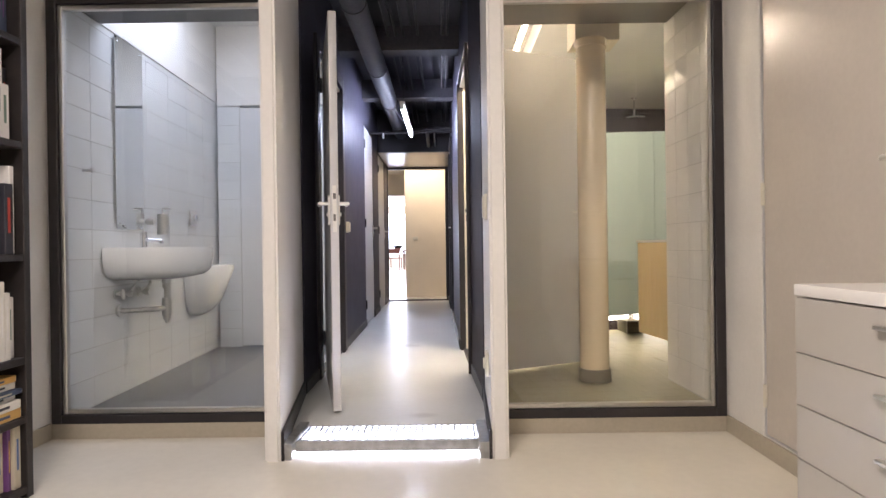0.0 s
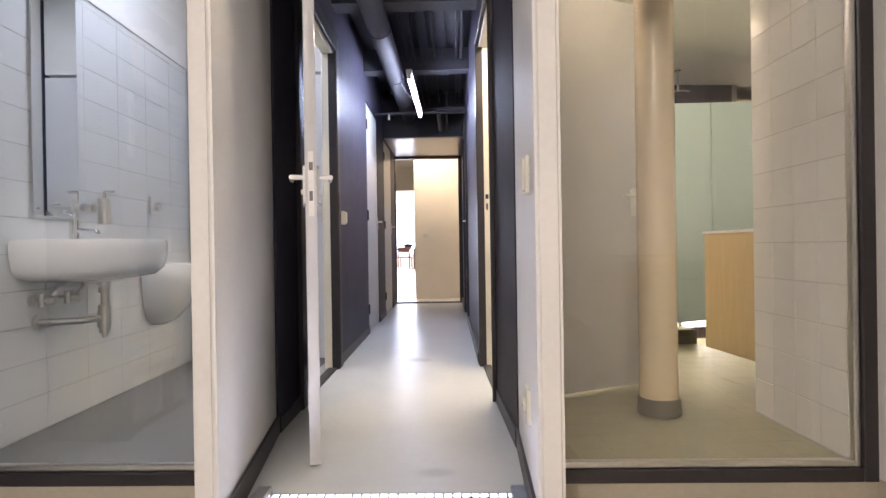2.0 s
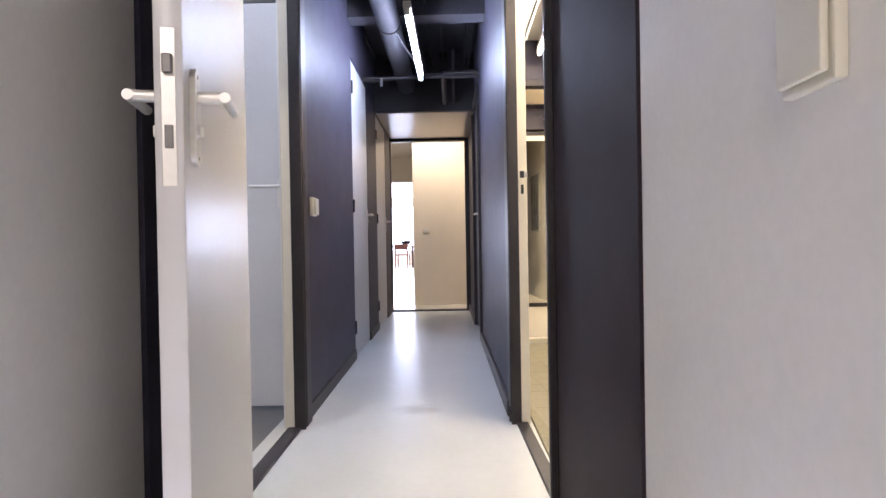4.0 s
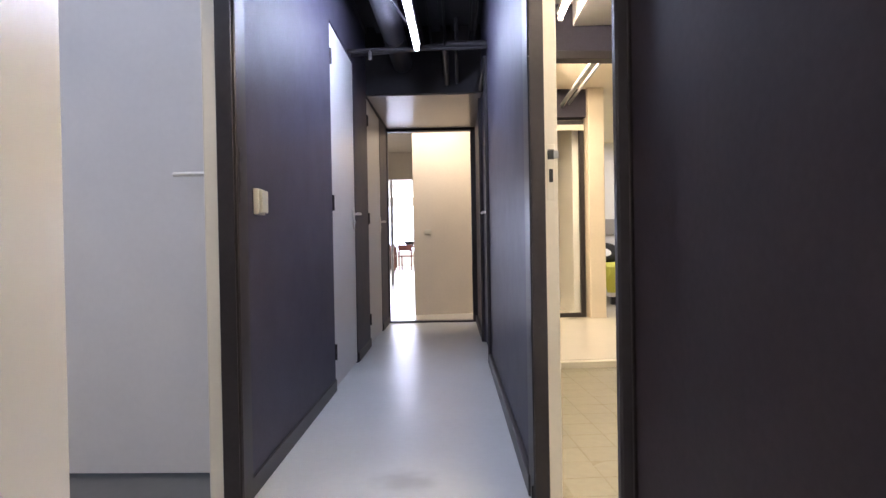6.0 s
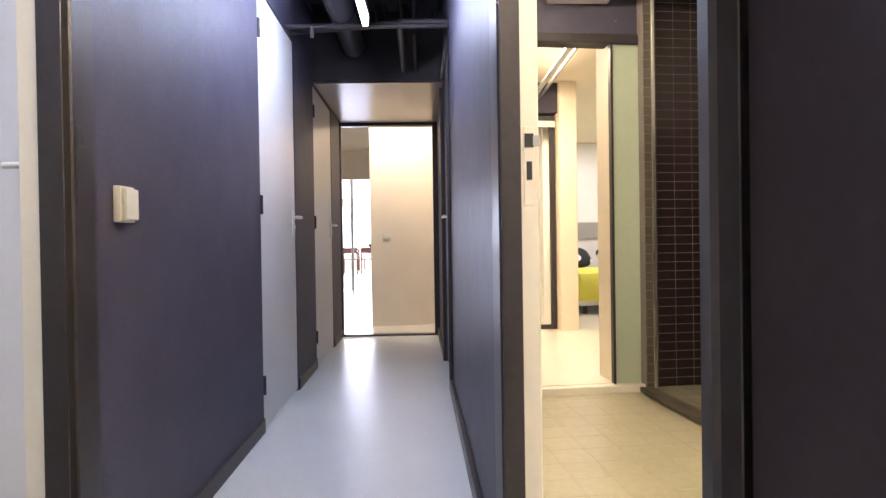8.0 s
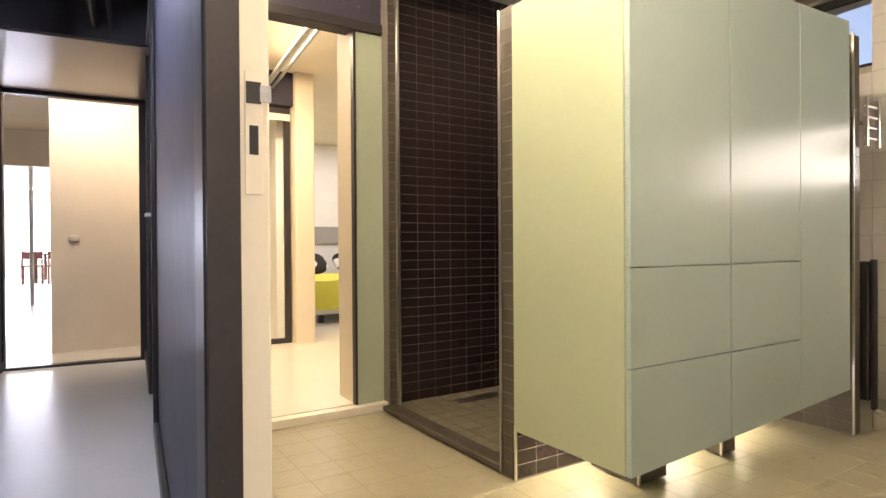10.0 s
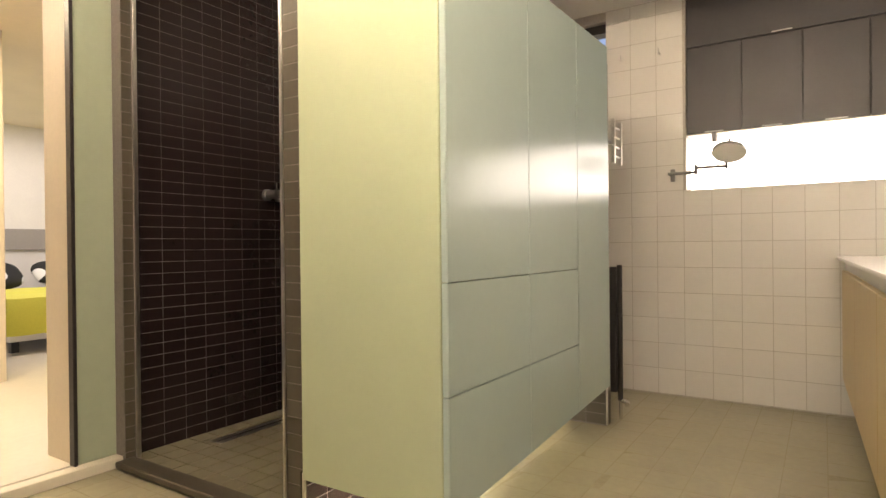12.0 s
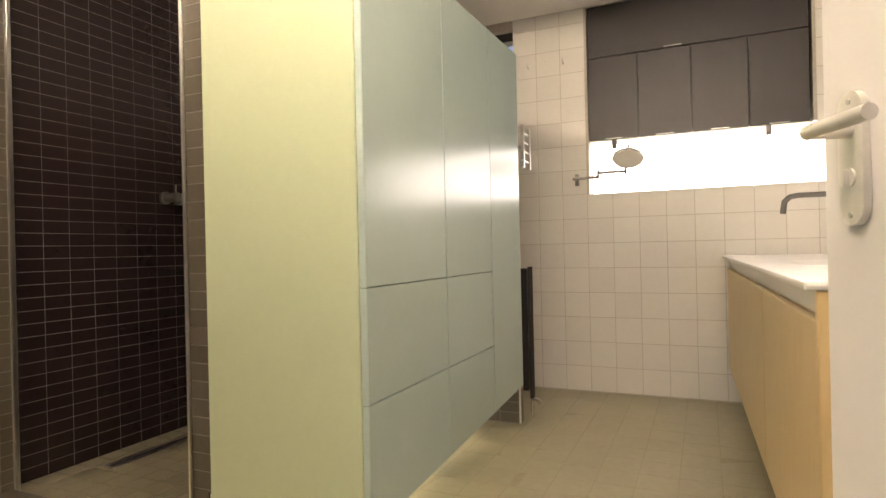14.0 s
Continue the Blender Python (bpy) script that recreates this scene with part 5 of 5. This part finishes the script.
def dining_chair(m):
    c = thing("dining_chair", "reddish wooden dining chair at the table", "chair", m, "chairs round the table")
    for x in (-0.2, 0.2):
        part("leg", box(B(), x - 0.018, x + 0.018, -0.2, -0.164, 0, 0.45, 0.003, 1), CHAIRW, c)
        part("leg", box(B(), x - 0.018, x + 0.018, 0.18, 0.216, 0, 0.82, 0.003, 1), CHAIRW, c)
    part("seat", box(B(), -0.23, 0.23, -0.22, 0.22, 0.43, 0.47, 0.01, 2), CHAIRW, c)
    part("backrest", box(B(), -0.22, 0.22, 0.17, 0.20, 0.62, 0.80, 0.01, 2), CHAIRW, c)
    return c


CHAIRW = wood_mat("red_brown_wood", (0.09, 0.030, 0.022), (0.16, 0.055, 0.04), 0.4)
dt = thing("dining_table", "long dark wooden dining table", "table", pose(-1.75, 22.75, 0))
part("tabletop", box(B(), -0.55, 0.45, -0.9, 0.9, 0.71, 0.75, 0.006, 2), TABLEWOOD, dt)
for x in (-0.48, 0.38):
    for y in (-0.8, 0.8):
        part("leg", box(B(), x - 0.035, x + 0.035, y - 0.035, y + 0.035, 0, 0.71, 0.004, 1), TABLEWOOD, dt)
ch = dining_chair(pose(-1.66, 21.5, 0, 0, 0, 172))
copy_thing(ch, pose(-2.25, 21.6, 0, 0, 0, 185))
copy_thing(ch, pose(-0.95, 22.8, 0, 0, 0, -90))
rod("heating_pipe", "grey steel post by the living room window", "post", [(-1.34, 15.1, 0), (-1.34, 15.1, 2.55)], 0.03, GALV, 20)
w4 = thing("window_4", "wide bright window of the living room", "window", kind="structure")
for x in (-4.95, -3.4, -1.9, -0.6):
    part("window_frame", box(B(), x, x + 0.06, 25.0, 25.06, 0.55, 2.25, 0.003, 1), WHITE, w4)
part("window_sill", box(B(), -5, 0.2, 24.9, 25.0, 0.52, 0.55, 0.004, 1), WHITE, w4)
bw = thing("fruit_bowl", "dark round bowl standing on the dining table", "bowl", pose(-1.62, 22.3, 0.75))
part("bowl", cyl(B(), (0, 0, 0), (0, 0, 0.16), 0.09, 24, 0.20), DARKPL, bw, "", True)
part("foot", cyl(B(), (0, 0, 0), (0, 0, 0.012), 0.10, 24), DARKPL, bw, "", True)
sp = thing("ceiling_spot", "small round ceiling spot beyond the corridor", "lamp", pose(-0.15, 9.75, 2.40))
part("body", cyl(B(), (0, 0, 0), (0.0, -0.12, -0.03), 0.035, 18), PLASTIC, sp, "", True)
part("stem", cyl(B(), (0, 0, 0), (0, 0, 0.15), 0.012, 10), PLASTIC, sp)

# ---- tiles ----


def tile_mesh(name, w, h, d, material):
    bm = box(B(), 0, w, -d, 0, 0, h)
    bmesh.ops.bevel(bm, geom=[e for e in bm.edges if all(abs(v.co.y + d) < 1e-6 for v in e.verts)], offset=0.0007, segments=1, affect="EDGES")
    me = bpy.data.meshes.new(name)
    bm.to_mesh(me)
    bm.free()
    me.materials.append(material)
    return me


def tiles(name, parent, m, width, z0, z1, pw, ph, material, grout=0.003, depth=0.008, skip=None, x_start=0.0, limit=300, proud=0.0015):
    """A field of tiles: local x along the wall, local -y out of it. Past the limit the rest is joined."""
    full = tile_mesh(name, pw - grout, ph - grout, depth, material)
    inv = parent.matrix_world.inverted() if parent else Matrix()
    rest = []
    k = 0
    nz = int(math.ceil((z1 - z0) / ph - 0.05))
    nx = int(math.ceil((width - x_start) / pw - 0.05))
    cut = {}
    for j in range(nz):
        for i in range(nx):
            x, z = x_start + i * pw, z0 + j * ph
            w, h = min(pw, width - x) - grout, min(ph, z1 - z) - grout
            if w < 0.01 or h < 0.01 or (skip and skip(x + w / 2, z + h / 2)):
                continue
            key = (round(w, 3), round(h, 3))
            if key == (round(pw - grout, 3), round(ph - grout, 3)):
                me = full
            else:
                if key not in cut:
                    cut[key] = tile_mesh(name, w, h, depth, material)
                me = cut[key]
            k += 1
            if k > limit:
                rest.append((x, z, w, h))
                continue
            o = new(name, me)
            o.parent = parent
            o.matrix_parent_inverse = inv
            o.matrix_world = m @ pose(x, depth - proud, z, random.gauss(0, 0.10), 0, random.gauss(0, 0.10))
    if rest:
        vs, fs = [], []
        for x, z, w, h in rest:
            b = len(vs)
            vs += [(x, 0, z), (x + w, 0, z), (x + w, 0, z + h), (x, 0, z + h), (x, -depth, z), (x + w, -depth, z), (x + w, -depth, z + h), (x, -depth, z + h)]
            fs += [(b + 4, b + 5, b + 6, b + 7), (b, b + 1, b + 5, b + 4), (b + 1, b + 2, b + 6, b + 5), (b + 2, b + 3, b + 7, b + 6), (b + 3, b, b + 4, b + 7)]
        me = bpy.data.meshes.new(name + "_rest")
        me.from_pydata(vs, [], fs)
        me.materials.append(material)
        o = new(name + "_rest", me)
        o.parent = parent
        o.matrix_parent_inverse = inv
        o.matrix_world = m @ pose(0, depth - proud, 0)
        tagged(o, kind="stuff")


bpy.context.view_layer.update()
PW = 0.1555
tiles("tile", BE2, BATH @ pose(2.458, -0.14, 0, 0, 0, -90), 2.0, 0.0, 2.42, PW, PW, TILEW, skip=lambda x, z: (0.54 < x < 1.77 and z > 1.235) or (x > 1.70 and 1.235 < z < 1.6) or x > 1.95 or (x < 0.10 and z > 1.9) , x_start=-0.09)
tiles("tile", WWALL, WW @ pose(0, 0.008, 0), 2.2, 0.0, 2.06, 2 * PW, PW, TILEL)
tiles("tile", WFAR, pose(-1.706, 5.196, 0), 0.19, 0.0, 2.03, 0.19, PW, TILEL)
SR = along(1.545, 3.83, 1.565, 3.05)
tiles("tile", BSTUB, SR, 0.78, 0.0, 2.42, PW, PW, TILEW)
tiles("tile", SHB, BATH @ pose(0.10, 1.215, 0), 1.6, 0.0, 2.42, 0.112, 0.0538, TILEB, grout=0.0026, x_start=-0.044)
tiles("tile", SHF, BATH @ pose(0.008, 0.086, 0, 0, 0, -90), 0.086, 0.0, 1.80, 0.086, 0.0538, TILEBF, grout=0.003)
tiles("tile", SHF, BATH @ pose(0.0, 0.008, 0), 1.62, 0.0, 0.212, 0.112, 0.0538, TILEB)
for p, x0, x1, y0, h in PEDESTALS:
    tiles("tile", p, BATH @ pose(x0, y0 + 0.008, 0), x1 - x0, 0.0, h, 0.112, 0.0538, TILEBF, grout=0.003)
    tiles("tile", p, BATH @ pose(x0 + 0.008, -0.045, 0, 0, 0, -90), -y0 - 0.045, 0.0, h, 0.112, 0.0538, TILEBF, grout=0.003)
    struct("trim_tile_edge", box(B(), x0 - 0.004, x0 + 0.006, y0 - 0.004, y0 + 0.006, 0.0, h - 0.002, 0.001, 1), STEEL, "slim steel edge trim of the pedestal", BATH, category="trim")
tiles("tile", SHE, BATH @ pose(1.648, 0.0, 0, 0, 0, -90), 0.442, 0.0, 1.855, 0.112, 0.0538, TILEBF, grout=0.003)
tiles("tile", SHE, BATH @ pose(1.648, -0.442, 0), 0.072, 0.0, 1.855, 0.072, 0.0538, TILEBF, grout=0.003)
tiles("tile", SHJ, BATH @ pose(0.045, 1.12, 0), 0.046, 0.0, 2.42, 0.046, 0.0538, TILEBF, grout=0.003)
for u, v, h in ((-0.004, -0.004, 0.21), (1.640, -0.452, 1.86), (-0.003, 0.083, 1.80)):
    struct("trim_tile_edge", box(B(), u, u + 0.009, v, v + 0.009, 0.0, h, 0.001, 1), STEEL, "slim steel edge trim of the tiles", BATH, category="trim")
struct("trim_tile_edge", box(B(), 0.092, 0.108, 1.108, 1.125, 0.0, 2.42, 0.001, 1), STEEL, "slim steel edge trim of the shower jamb", BATH, category="trim")
SHT = struct("floor_shower", box(B(), 0.086, 1.646, 0.084, 1.213, -0.006, -0.0048), GROUTF, "shower floor of small olive-grey tiles", BATH, category="floor")
bpy.context.view_layer.update()
tiles("floor_tile", SHT, BATH @ pose(0.088, 0.086, 0.003, -90, 0, 0), 1.555, 0.0, 1.125, 0.102, 0.102, TILES, grout=0.005, proud=0.0004)
tiles("floor_tile", BF, BATH @ pose(-1.10, -1.534, -0.008, -90, 0, 0), 3.58, 0.0, 2.68, 0.152, 0.152, TILEF, grout=0.004, limit=300, proud=0.0004)
tiles("floor_tile", BF, BATH @ pose(-1.10, -2.75, -0.008, -90, 0, 0), 3.58, 0.0, 1.216, 0.152, 0.152, TILEF, grout=0.004, limit=0, proud=0.0004)
